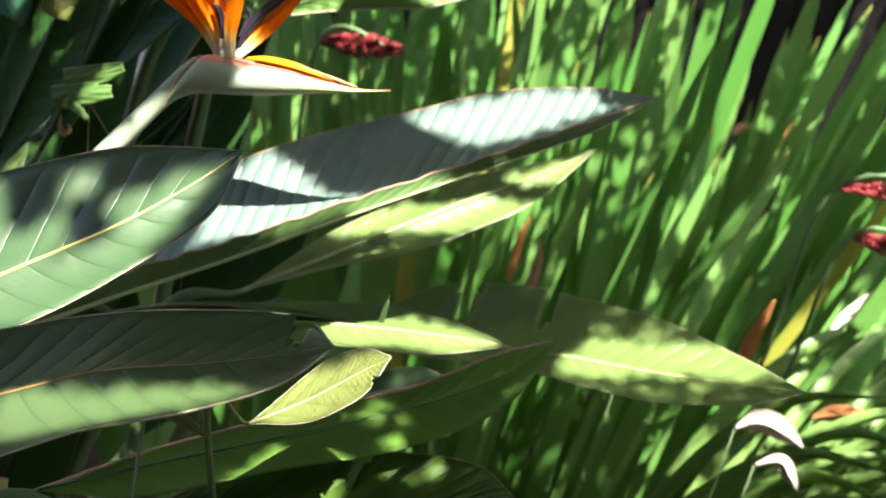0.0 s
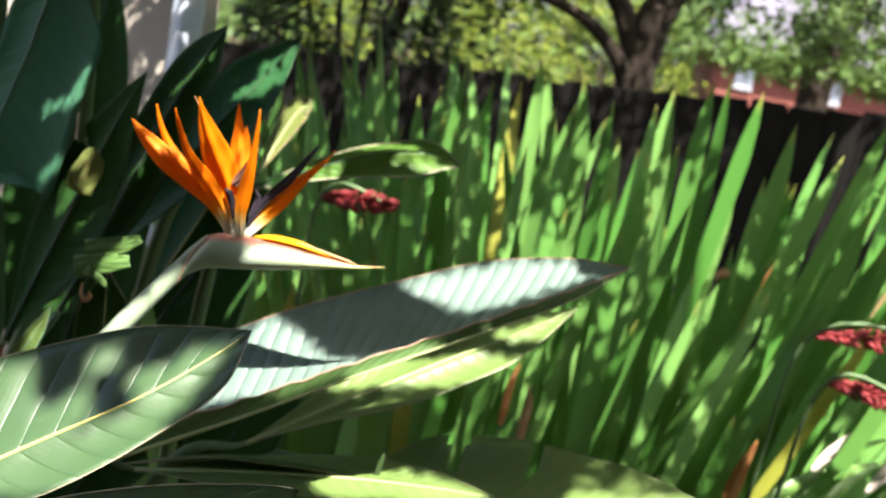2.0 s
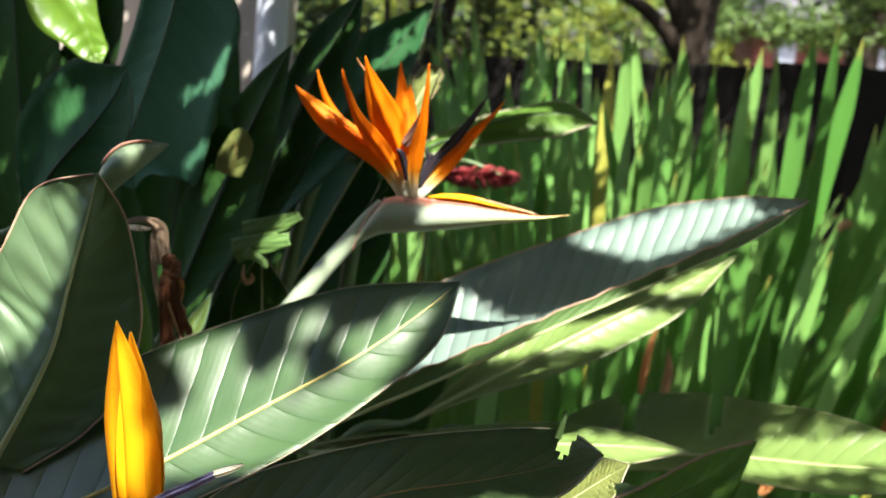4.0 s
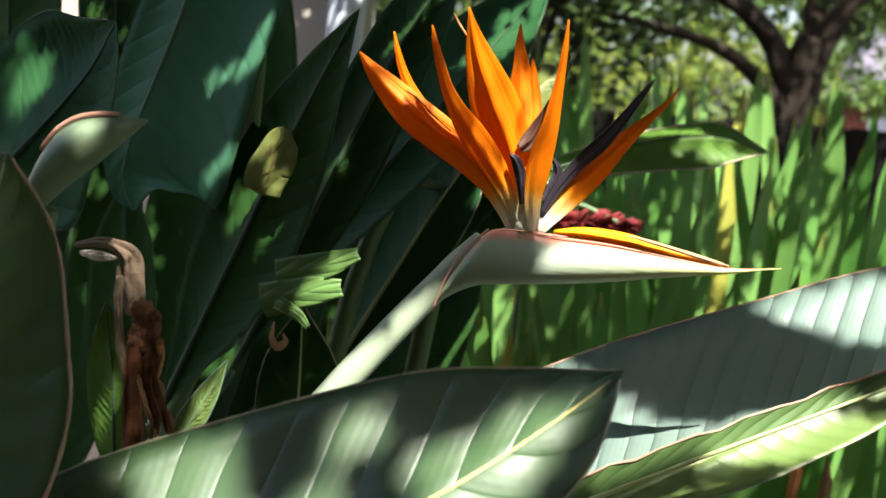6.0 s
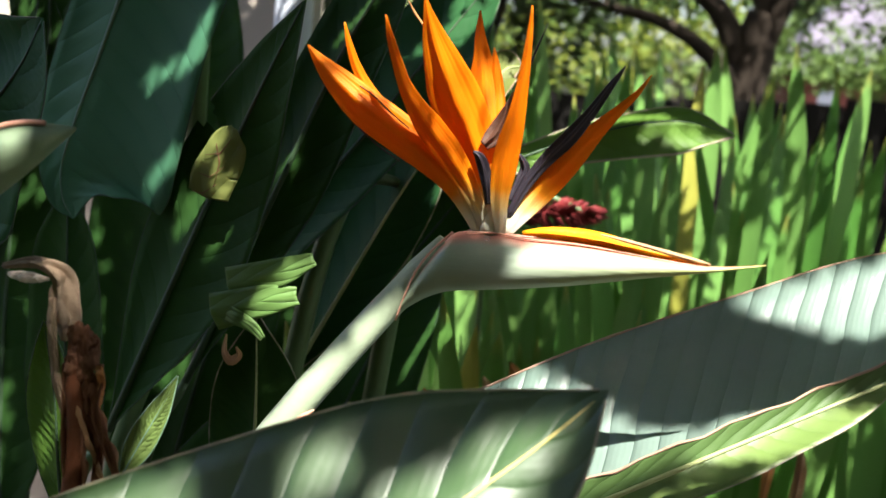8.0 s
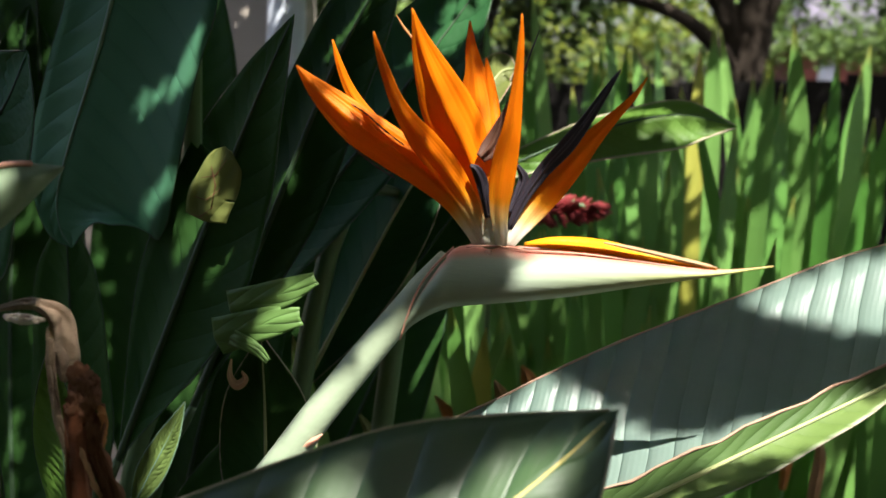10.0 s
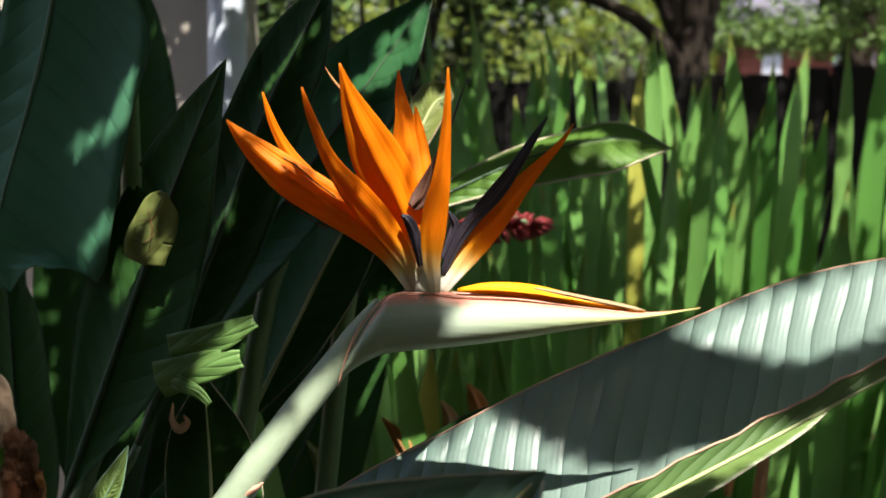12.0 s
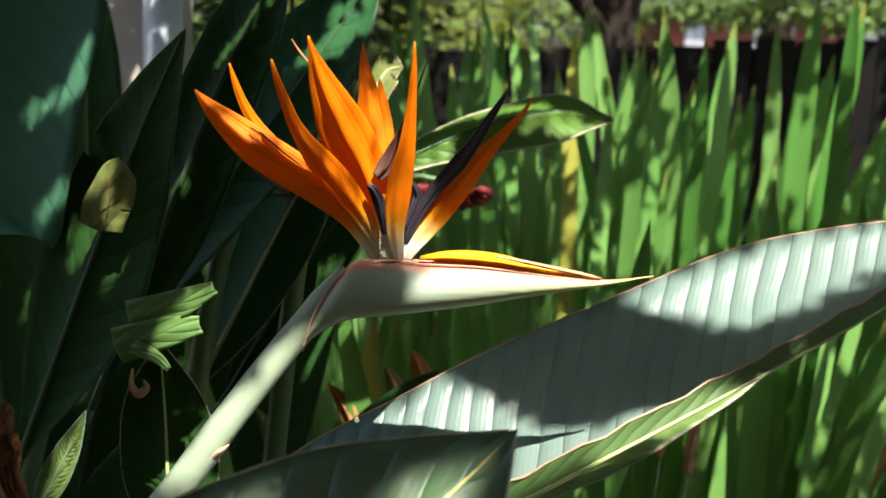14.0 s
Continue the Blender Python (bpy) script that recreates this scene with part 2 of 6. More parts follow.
def spathe_material():
    """Glaucous pale green bract, yellowing to the point, blushed red along its upper edge; the neck is coloured darker
    for shade.
    """
    n = Nodes("spathe_glaucous")
    xyz = n.node("ShaderNodeSeparateXYZ")
    n.link(n.coord("UV"), xyz.inputs[0])
    body = n.ramp(xyz.outputs[1], [(0.0, (0.21, 0.27, 0.17)), (0.3, (0.36, 0.43, 0.35)), (0.6, (0.42, 0.49, 0.30)), (0.85, (0.53, 0.53, 0.17)), (1.0, (0.48, 0.45, 0.13))])
    streak = n.node("ShaderNodeTexNoise", Scale=1.0, Detail=4.0)
    stretch = n.node("ShaderNodeMapping", Scale=(40.0, 400.0, 400.0))
    n.link(n.coord(), stretch.inputs[0])
    n.link(stretch.outputs[0], streak.inputs["Vector"])
    body = n.mix(n.math("MULTIPLY", streak.outputs["Fac"], 0.35), body, (0.34, 0.43, 0.27))
    wavy = n.math("ADD", xyz.outputs[0], n.math("MULTIPLY", n.noise(n.coord(), 60.0, 3.0), 0.16))
    blush = n.ramp(wavy, [(0.86, (0, 0, 0)), (1.0, (1, 1, 1))])
    body = n.mix(n.math("MULTIPLY", blush, 0.85), body, (0.62, 0.2, 0.15))
    n.bump(streak.outputs["Fac"], 0.4, 0.0006)
    return n.finish(body, 0.36, 0.5, 0.12, (0.6, 0.6, 0.25))


def sword_material(name, a, b, glow, spec=0.5):
    """Iris blade: long parallel nerves, drier towards the point, each blade with its own tone."""
    n = Nodes(name)
    uv = n.node("ShaderNodeSeparateXYZ")
    n.link(n.coord("UV"), uv.inputs[0])
    info = n.node("ShaderNodeObjectInfo")
    isle = n.node("ShaderNodeNewGeometry")
    chance = n.math("FRACT", n.math("ADD", info.outputs["Random"], isle.outputs["Random Per Island"]))
    nerve = n.math("SINE", n.math("MULTIPLY", uv.outputs[0], 75.0))
    tone = n.mix(n.math("POWER", chance, 1.5), a, b)
    tone = n.mix(n.math("MULTIPLY", n.noise(n.coord(), 9.0, 5.0, 0.65), 0.5), tone, a)
    tone = n.mix(n.ramp(uv.outputs[1], [(0.965, (0, 0, 0)), (1.0, (0.7, 0.7, 0.7))]), tone, (0.42, 0.33, 0.08))
    n.bump(n.math("ADD", nerve, n.noise(n.coord(), 60.0)), 0.35, 0.0008)
    return n.finish(tone, 0.40, spec, 0.14, n.mix(chance, glow, tuple(c * 0.7 for c in glow)))


SPATHE = spathe_material()
SWORD = sword_material("iris_blade", (0.055, 0.165, 0.026), (0.20, 0.365, 0.10), (0.21, 0.48, 0.04))
SWORD_YELLOW = sword_material("iris_blade_yellow", (0.26, 0.27, 0.04), (0.36, 0.35, 0.07), (0.5, 0.46, 0.06))
# Mid, shaded and sunlit foliage: light and shade are put into the tones.
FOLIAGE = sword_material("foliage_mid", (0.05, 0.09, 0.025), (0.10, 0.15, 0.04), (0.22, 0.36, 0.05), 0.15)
FOLIAGE_SHADED = sword_material("foliage_shaded", (0.022, 0.036, 0.012), (0.045, 0.065, 0.02), (0.08, 0.13, 0.02), 0.15)
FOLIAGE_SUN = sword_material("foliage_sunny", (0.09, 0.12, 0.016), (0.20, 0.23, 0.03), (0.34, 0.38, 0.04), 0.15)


# ---- makers ----
def thing(name, at, label, category, group="", kind=""):
    ob = new(name)
    ob.location = at
    return tagged(ob, label, category, group, kind)


def world_place(ob):
    at = Vector(ob.location)
    while ob.parent:
        ob = ob.parent
        at = at + Vector(ob.location)
    return at


def part(name, bm, material, parent, label="", smooth=True, thick=0.0):
    """Links a bmesh, given in world places, as one mesh under a thing or part."""
    me = bpy.data.meshes.new(name)
    bmesh.ops.translate(bm, verts=bm.verts, vec=-world_place(parent))
    if smooth:
        for f in bm.faces:
            f.smooth = True
    bm.to_mesh(me)
    bm.free()
    me.materials.append(material)
    ob = new(name, me)
    ob.parent = parent
    if thick:
        mod = ob.modifiers.new("thickness", "SOLIDIFY")
        mod.thickness, mod.offset = thick, 0.0
    if label:
        ob["label"] = label
    return ob


def solid(name, bm, material, label, category, kind="", smooth=False):
    """One mesh as a top-level thing of its own."""
    me = bpy.data.meshes.new(name)
    if smooth:
        for f in bm.faces:
            f.smooth = True
    bm.to_mesh(me)
    bm.free()
    me.materials.append(material)
    return tagged(new(name, me), label, category, kind=kind)


def spline(rows, count):
    """Catmull-Rom through rows of numbers; count samples from first to last."""
    p = np.array(rows, float)
    p = np.vstack([2 * p[0] - p[1], p, 2 * p[-1] - p[-2]])
    out = []
    for s in np.linspace(0, len(rows) - 1, count):
        i = min(int(s), len(rows) - 2)
        f = s - i
        a, b, c, d = p[i : i + 4]
        out.append(0.5 * (2 * b + (c - a) * f + (2 * a - 5 * b + 4 * c - d) * f * f + (3 * b - a - 3 * c + d) * f**3))
    return np.array(out)


def tube(bm, points, radii, sides=8, flat=1.0):
    """A round or flattened rod along points, closed at both ends."""
    pts = [Vector(p) for p in points]
    rings, along = [], None
    uv = bm.loops.layers.uv.verify()
    for i, p in enumerate(pts):
        t = (pts[min(i + 1, len(pts) - 1)] - pts[max(i - 1, 0)]).normalized()
        if along is None:
            along = t.cross(Vector((0, 1, 0)) if abs(t.y) < 0.9 else Vector((1, 0, 0))).normalized()
        along = (along - t * along.dot(t)).normalized()
        other = t.cross(along)
        r = float(radii[i] if hasattr(radii, "__len__") else radii)
        rings.append([bm.verts.new(p + r * (math.cos(a) * along + flat * math.sin(a) * other)) for a in (2 * math.pi * k / sides for k in range(sides))])
    for i, (a, b) in enumerate(zip(rings, rings[1:])):
        for k in range(sides):
            f = bm.faces.new((a[k], a[(k + 1) % sides], b[(k + 1) % sides], b[k]))
            for loop, (x, y) in zip(f.loops, ((k, i), (k + 1, i), (k + 1, i + 1), (k, i + 1))):
                loop[uv].uv = (x / sides, y / (len(rings) - 1))
    for ring in (rings[0], rings[-1]):
        bm.faces.new(ring)
    bmesh.ops.recalc_face_normals(bm, faces=bm.faces)
    return bm


def box(bm, lo, hi, bevel=0.0):
    made = bmesh.ops.create_cube(bm, size=1.0, matrix=Matrix.Translation((Vector(lo) + Vector(hi)) / 2) @ Matrix.Diagonal((*(Vector(hi) - Vector(lo)), 1)))
    if bevel:
        edges = {e for v in made["verts"] for e in v.link_edges}
        bmesh.ops.bevel(bm, geom=list(edges), offset=bevel, segments=1, affect="EDGES")
    return bm


def paddle(rows, along=64, across=7, cup=0.12, wave=0.0012, pleats=26, tears=(), seed=0, fine=True, frill=0.0):
    """The surface of a blade from rows base to tip: place of the midrib, then how far each edge
    stands off it, sideways and in depth. tears: side, place along, half width, depth.
    Returns the bmesh, the midrib's places and the runs of the two edges."""
    r = random.Random(seed)
    data = spline(rows, along)
    bm = bmesh.new()
    uv = bm.loops.layers.uv.verify()
    grid, rib, phase = [], [], r.random() * 6
    run_up = np.concatenate([[0.0], np.cumsum(np.linalg.norm(np.diff(data[:, :3], axis=0), axis=1))])
    for i, d in enumerate(data):
        p = Vector(d[:3])
        t = Vector(data[min(i + 1, along - 1), :3] - data[max(i - 1, 0), :3]).normalized()
        u = t.cross(Vector((0, 1, 0))).normalized()
        v = i / (along - 1)
        fade = min(1.0, 8 * v, 8 * (1 - v))
        line = []
        for k in range(-across, across + 1):
            s = k / across
            w, deep = (d[3], d[4]) if s > 0 else (d[5], d[6])
            a = abs(s)
            if s < 0:
                w *= 1 + frill * (math.sin(v * 95 + phase) + 0.6 * math.sin(v * 171))
            edge = u * w + Vector((0, 1, 0)) * deep
            side = edge.length
            q = p + edge * a + t * (a * a * 0.18 * side)
            face = edge.cross(t).normalized() if side > 1e-6 else u
            if s < 0:
                face = -face
            if face.y > 0:
                face = -face
            q -= face * (cup * side * 4 * a * (1 - a))
            if fine:
                q += face * (wave * fade * math.sin(pleats * 6.283 * (v - 0.08 * a) + phase) * min(1, 3 * a) * (1 - a**4))
                q += face * (0.05 * side * a * a * noise.noise(Vector((v * 5, s * 2, seed * 3.7))))
            line.append(bm.verts.new(q))
        grid.append(line)
        rib.append(p)

    def torn(s, v):
        for side, at, half, deep in tears:
            if s * side > 0 and abs(s) > 1 - deep:
                ragged = 0.35 * half * noise.noise(Vector((s * 9, v * 40, seed)))
                if abs(v - at) < half * (abs(s) - 1 + deep) / deep + ragged:
                    return True
        return False

    gone = set()
    for i in range(along - 1):
        for k in range(2 * across):
            s, v = (k + 0.5 - across) / across, (i + 0.5) / (along - 1)
            if torn(s, v):
                gone.add((i, k))
                continue
            f = bm.faces.new((grid[i][k], grid[i + 1][k], grid[i + 1][k + 1], grid[i][k + 1]))
            for loop, (x, y) in zip(f.loops, ((k, i), (k, i + 1), (k + 1, i + 1), (k + 1, i))):
                loop[uv].uv = (x / (2 * across), run_up[y] * 2.2)
    runs = []
    for column, cell in ((0, 0), (2 * across, 2 * across - 1)):
        run = []
        for i in range(along - 1):
            if (i, cell) in gone:
                if len(run) > 3:
                    runs.append(run)
                run = []
            else:
                run.append(grid[i][column].co.copy())
        if len(run) > 3:
            runs.append(run)
    bmesh.ops.delete(bm, geom=[v for v in bm.verts if not v.link_faces], context="VERTS")
    return bm, rib, runs


def strelitzia_leaf(label, rows, material, rib_material, edge_material, root, rib=0.0028, tears=(), seed=0, cup=0.12, wave=0.0012, pleats=26, edge=0.0005, bow=(0, 0, 0), under=None, neck=0.1, frill=0.0, stalk=0.009, hem=None):
    """Paddle leaf on a long stalk that rises from root on the ground."""
    ob = thing("strelitzia_leaf", (root[0], root[1], 0.0), label, "leaf", "bird of paradise leaves")
    bm, line, runs = paddle(rows, 96 if frill else 72, 7, cup, wave, pleats, tears, seed, True, frill)
    uv = bm.loops.layers.uv.verify()
    if under:
        for f in bm.faces:
            f.material_index = 1 if f.loops[0][uv].uv.x + f.loops[2][uv].uv.x < 1.0 else 0
    blade = part("blade", bm, material, ob, thick=0.0007)
    if under:
        blade.data.materials.append(under)
    bm = bmesh.new()
    n = len(line)
    tube(bm, line[: n - 2], [rib * (1 - 0.85 * i / n) for i in range(n - 2)], 7)
    part("midrib", bm, rib_material, ob, "raised midrib")
    for k, run in enumerate(runs):
        bm = bmesh.new()
        if hem and k == 0:
            tube(bm, run, 0.0003, 5)
            part("margin", bm, hem, ob)
        else:
            tube(bm, run, [edge * (1 + 0.5 * noise.noise(Vector((i * 0.45, seed, 0)))) for i in range(len(run))], 5)
            part("margin", bm, edge_material, ob, "thin dry margin")
    first, second = line[0], line[2]
    back = (first - second).normalized()
    stops = [first, first + back * neck, (first + back * neck).lerp(Vector((*root, 0.0)), 0.55) + Vector(bow), Vector((*root, -0.02))]
    pts = [Vector(p) for p in spline(stops, 22)]
    bm = bmesh.new()
    tube(bm, pts, [rib + (stalk - rib) * min(1, i / 8) for i in range(22)], 9)
    part("petiole", bm, PETIOLE, ob)
    return ob


def lance(points, widths, deeps, hollow=0.35, along=26, across=4, seed=0, wave=0.0):
    """A pointed boat-shaped sepal or petal: centre line, half widths, and depth of the edges."""
    rows = [(*p, w, d, -w, d) for p, w, d in zip(points, widths, deeps)]
    bm, _, _ = paddle(rows, along, across, hollow, wave, 3, (), seed, wave > 0)
    return bm


def orb(bm, at, size, seed=0, rough=0.0):
    made = bmesh.ops.create_icosphere(bm, subdivisions=2, radius=1.0)
    for v in made["verts"]:
        k = 1 + rough * noise.noise(v.co * 2 + Vector((seed, 0, 0)))
        v.co = Vector(at) + Vector((v.co.x * size[0], v.co.y * size[1], v.co.z * size[2])) * k
    return bm


# ---- ground ----
bm = bmesh.new()
uvl = bm.loops.layers.uv.verify()
steps = [-60, -20, -6, -2, -1, -0.5, 0, 0.5, 1, 1.5, 2, 3, 4, 6, 12, 30, 80]
verts = [[bm.verts.new((x, y, 0.02 * noise.noise(Vector((x * 1.7, y * 1.7, 0))) - 0.01)) for x in steps] for y in steps]
for a, b in zip(verts, verts[1:]):
    for k in range(len(steps) - 1):
        bm.faces.new((a[k], a[k + 1], b[k + 1], b[k]))
solid("ground", bm, SOIL, "dark damp garden soil in the shade of the plants", "ground", "structure", True)

# ---- bird of paradise leaves ----
strelitzia_leaf("large grey-green pleated leaf, folded, with a brown edge", [
    (-0.131, -0.02, 0.752, 0.017, 0.02, 0.008, 0.0), (-0.059, 0.0, 0.792, 0.066, 0.06, 0.017, 0.002), (0.027, 0.01, 0.840, 0.070, 0.07, 0.014, 0.002),
    (0.1225, 0.015, 0.898, 0.060, 0.095, 0.0115, 0.002), (0.217, 0.04, 0.9495, 0.048, 0.09, 0.0095, 0.002), (0.2965, 0.075, 0.9915, 0.028, 0.05, 0.009, 0.001),
    (0.346, 0.126, 1.024, 0, 0, 0, 0)], LEAF_BLUE, RIB_PALE, EDGE_BROWN, (-0.42, -0.02), 0.0022, (), 1, 0.1, 0.0005, 30, 0.0008, (0, 0, 0), LEAF_UNDER, 0.1, 0.07)
strelitzia_leaf("broad glossy dark green leaf with a yellow midrib, dappled", [
    (-0.227, -0.3, 0.775, 0.064, 0.03, -0.033, -0.02), (-0.17, -0.28, 0.807, 0.068, 0.04, -0.033, -0.03),
    (-0.108, -0.26, 0.843, 0.068, 0.045, -0.029, -0.03), (-0.05, -0.235, 0.88, 0.058, 0.04, -0.032, -0.03),
    (0.009, -0.21, 0.918, 0.045, 0.03, -0.027, -0.025), (0.048, -0.19, 0.949, 0.022, 0.015, -0.022, -0.015),
    (0.075, -0.177, 0.975, 0, 0, 0, 0)], LEAF_DEEP, RIB_YELLOW, EDGE_PALE, (-0.5, -0.3), 0.0022, (), 2, 0.08, 0.0004, 14, 0.0006)
strelitzia_leaf("light green leaf with a pale midrib, half sunlit", [
    (-0.01, 0.19, 0.748, 0, 0, 0, 0), (0.052, 0.223, 0.784, 0.016, 0.033, -0.006, -0.025),
    (0.122, 0.256, 0.826, 0.017, 0.042, -0.022, -0.033), (0.183, 0.289, 0.86, 0.017, 0.033, -0.026, -0.033),
    (0.241, 0.314, 0.891, 0.009, 0.025, -0.021, -0.025), (0.308, 0.339, 0.934, 0, 0, 0, 0)], LEAF_LIGHT, RIB_PALE, EDGE_PALE, (-0.35, 0.25), 0.0025, ((1, 0.5, 0.02, 0.3),), 3)
strelitzia_leaf("blue-green leaf split along its upper edge, sunlit point", [
    (0.095, 0.181, 0.729, 0, 0, 0, 0), (0.174, 0.173, 0.744, 0.038, 0.056, -0.009, -0.024), (0.252, 0.149, 0.762, 0.043, 0.064, -0.006, -0.032),
    (0.321, 0.125, 0.776, 0.038, 0.064, -0.01, -0.04), (0.391, 0.101, 0.787, 0.032, 0.056, -0.009, -0.048), (0.462, 0.077, 0.801, 0.012, 0.04, -0.003, -0.04),
    (0.517, 0.053, 0.815, 0, 0, 0, 0)], LEAF_LIGHT, RIB_PALE, EDGE_PALE, (-0.25, 0.22), 0.0025, ((1, 0.24, 0.025, 0.7), (1, 0.42, 0.02, 0.8)), 4)
strelitzia_leaf("narrow light green leaf folded along its length", [
    (-0.096, 0.1, 0.73, 0, 0, 0, 0), (0.012, 0.1, 0.752, 0.006, 0.03, -0.006, -0.03), (0.107, 0.1, 0.768, 0.008, 0.04, -0.010, -0.03),
    (0.191, 0.1, 0.778, 0.006, 0.03, -0.008, -0.03), (0.266, 0.1, 0.783, 0, 0, 0, 0)], LEAF_LIGHT, RIB_PALE, EDGE_PALE, (-0.4, 0.08), 0.0025, (), 5)
strelitzia_leaf("long mid-green leaf with a dry rolled edge", [
    (-0.018, -0.24, 0.733, 0, 0, 0, 0), (0.043, -0.2, 0.748, 0.004, 0.02, -0.010, -0.03), (0.128, -0.17, 0.777, 0.006, 0.03, -0.012, -0.03),
    (0.207, -0.13, 0.801, 0.006, 0.03, -0.014, -0.04), (0.265, -0.1, 0.827, 0.008, 0.03, -0.012, -0.03), (0.302, -0.08, 0.858, 0, 0, 0, 0)],
    LEAF_MID, RIB_DIM, EDGE_BROWN, (-0.4, -0.2), 0.0012, (), 6, 0.1, 0.001, 20, 0.0016, hem=LEAF_MID)
strelitzia_leaf("dark olive leaf with a brown midrib and torn point", [
    (-0.069, -0.4, 0.822, 0, 0, 0, 0), (-0.023, -0.4, 0.851, 0.024, 0.03, -0.022, -0.05), (0.025, -0.39, 0.873, 0.023, 0.04, -0.016, -0.06),
    (0.074, -0.38, 0.894, 0.018, 0.04, -0.014, -0.05), (0.121, -0.37, 0.905, 0.016, 0.04, -0.010, -0.04), (0.162, -0.36, 0.916, 0.009, 0.03, -0.006, -0.03),
    (0.187, -0.357, 0.925, 0, 0, 0, 0)], LEAF_OLIVE, RIB_BROWN, EDGE_PALE, (-0.42, -0.42), 0.0013, ((1, 0.84, 0.035, 0.75),), 7, 0.1, 0.0008, 26, 0.0007)
strelitzia_leaf("small yellowing leaf point with a split end", [
    (0.122, -0.25, 0.82, 0, 0, 0, 0), (0.156, -0.25, 0.844, 0.011, 0.02, -0.008, -0.02), (0.184, -0.25, 0.868, 0.010, 0.02, -0.009, -0.02),
    (0.204, -0.25, 0.885, 0, 0, 0, 0)], LEAF_YELLOW, RIB_PALE, EDGE_PALE, (0.10, 0.16), 0.0012, ((-1, 0.8, 0.04, 0.6),), 8, bow=(0.0, 0.1, -0.1), neck=0.03, stalk=0.0025)
strelitzia_leaf("dark leaf with holes and pale translucent patches", [
    (0.042, -0.25, 0.728, 0, 0, 0, 0), (0.109, -0.22, 0.735, 0.019, 0.05, -0.014, -0.05), (0.18, -0.2, 0.75, 0.018, 0.05, -0.016, -0.05),
    (0.254, -0.18, 0.762, 0.012, 0.04, -0.010, -0.04), (0.295, -0.15, 0.762, 0, 0, 0, 0)], LEAF_PITTED, RIB_PALE, EDGE_BROWN, (-0.3, -0.25), 0.0025, ((1, 0.5, 0.02, 0.6),), 9)
strelitzia_leaf("narrow yellow-olive leaf with a dry pale point", [
    (0.14, 0.12, 0.766, 0, 0, 0, 0), (0.081, 0.12, 0.764, 0.006, 0.02, -0.006, -0.02), (0.0, 0.12, 0.756, 0.011, 0.03, -0.007, -0.02),
    (-0.06, 0.12, 0.742, 0.008, 0.02, -0.006, -0.02), (-0.118, 0.12, 0.724, 0, 0, 0, 0)], LEAF_PITTED, RIB_DIM, EDGE_PALE, (0.02, 0.3), 0.0015, (), 31, bow=(0.0, 0.1, -0.1), neck=0.004, stalk=0.0012)
strelitzia_leaf("pale sage leaf end lying under other leaves", [
    (0.12, 0.05, 0.71, 0, 0, 0, 0), (0.155, 0.05, 0.73, 0.010, 0.02, -0.006, -0.02), (0.19, 0.05, 0.745, 0.010, 0.02, -0.006, -0.02),
    (0.228, 0.05, 0.759, 0, 0, 0, 0)], LEAF_SAGE, RIB_PALE, EDGE_PALE, (0.05, 0.15), 0.0014, (), 32, bow=(0.0, 0.1, -0.1), neck=0.01, stalk=0.003)
strelitzia_leaf("upright mid-green leaf with a pale midrib and red edge", [
    (-0.223, -0.27, 0.829, 0.03, 0.005, -0.02, 0.005), (-0.206, -0.26, 0.869, 0.071, 0.01, -0.046, 0.01), (-0.191, -0.25, 0.912, 0.073, 0.02, -0.054, 0.01),
    (-0.186, -0.24, 0.952, 0.058, 0.01, -0.046, 0.01), (-0.177, -0.235, 0.998, 0.047, 0.015, -0.022, 0.015), (-0.171, -0.232, 1.032, 0, 0, 0, 0)],
    LEAF_SAGE, RIB_PALE, EDGE_BROWN, (-0.32, -0.3), 0.0026, (), 10, 0.14, 0.0012, 12, 0.0008)
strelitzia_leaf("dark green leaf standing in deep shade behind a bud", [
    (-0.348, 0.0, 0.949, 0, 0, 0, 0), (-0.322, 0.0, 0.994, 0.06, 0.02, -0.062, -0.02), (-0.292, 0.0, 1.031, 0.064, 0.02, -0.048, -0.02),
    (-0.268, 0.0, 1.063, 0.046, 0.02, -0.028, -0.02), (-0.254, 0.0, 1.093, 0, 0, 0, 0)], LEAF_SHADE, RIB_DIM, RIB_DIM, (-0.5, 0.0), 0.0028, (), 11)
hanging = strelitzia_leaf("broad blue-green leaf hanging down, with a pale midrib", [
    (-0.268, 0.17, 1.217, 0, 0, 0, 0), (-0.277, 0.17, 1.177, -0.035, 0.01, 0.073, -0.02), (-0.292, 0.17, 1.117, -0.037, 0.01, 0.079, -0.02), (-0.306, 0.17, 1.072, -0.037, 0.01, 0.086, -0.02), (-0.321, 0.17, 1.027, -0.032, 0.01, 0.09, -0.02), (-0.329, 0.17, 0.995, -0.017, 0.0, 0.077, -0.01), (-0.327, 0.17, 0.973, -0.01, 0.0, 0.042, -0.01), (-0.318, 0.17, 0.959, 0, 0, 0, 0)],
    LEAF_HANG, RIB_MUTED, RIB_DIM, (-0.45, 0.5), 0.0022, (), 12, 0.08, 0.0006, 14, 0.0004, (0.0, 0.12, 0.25))
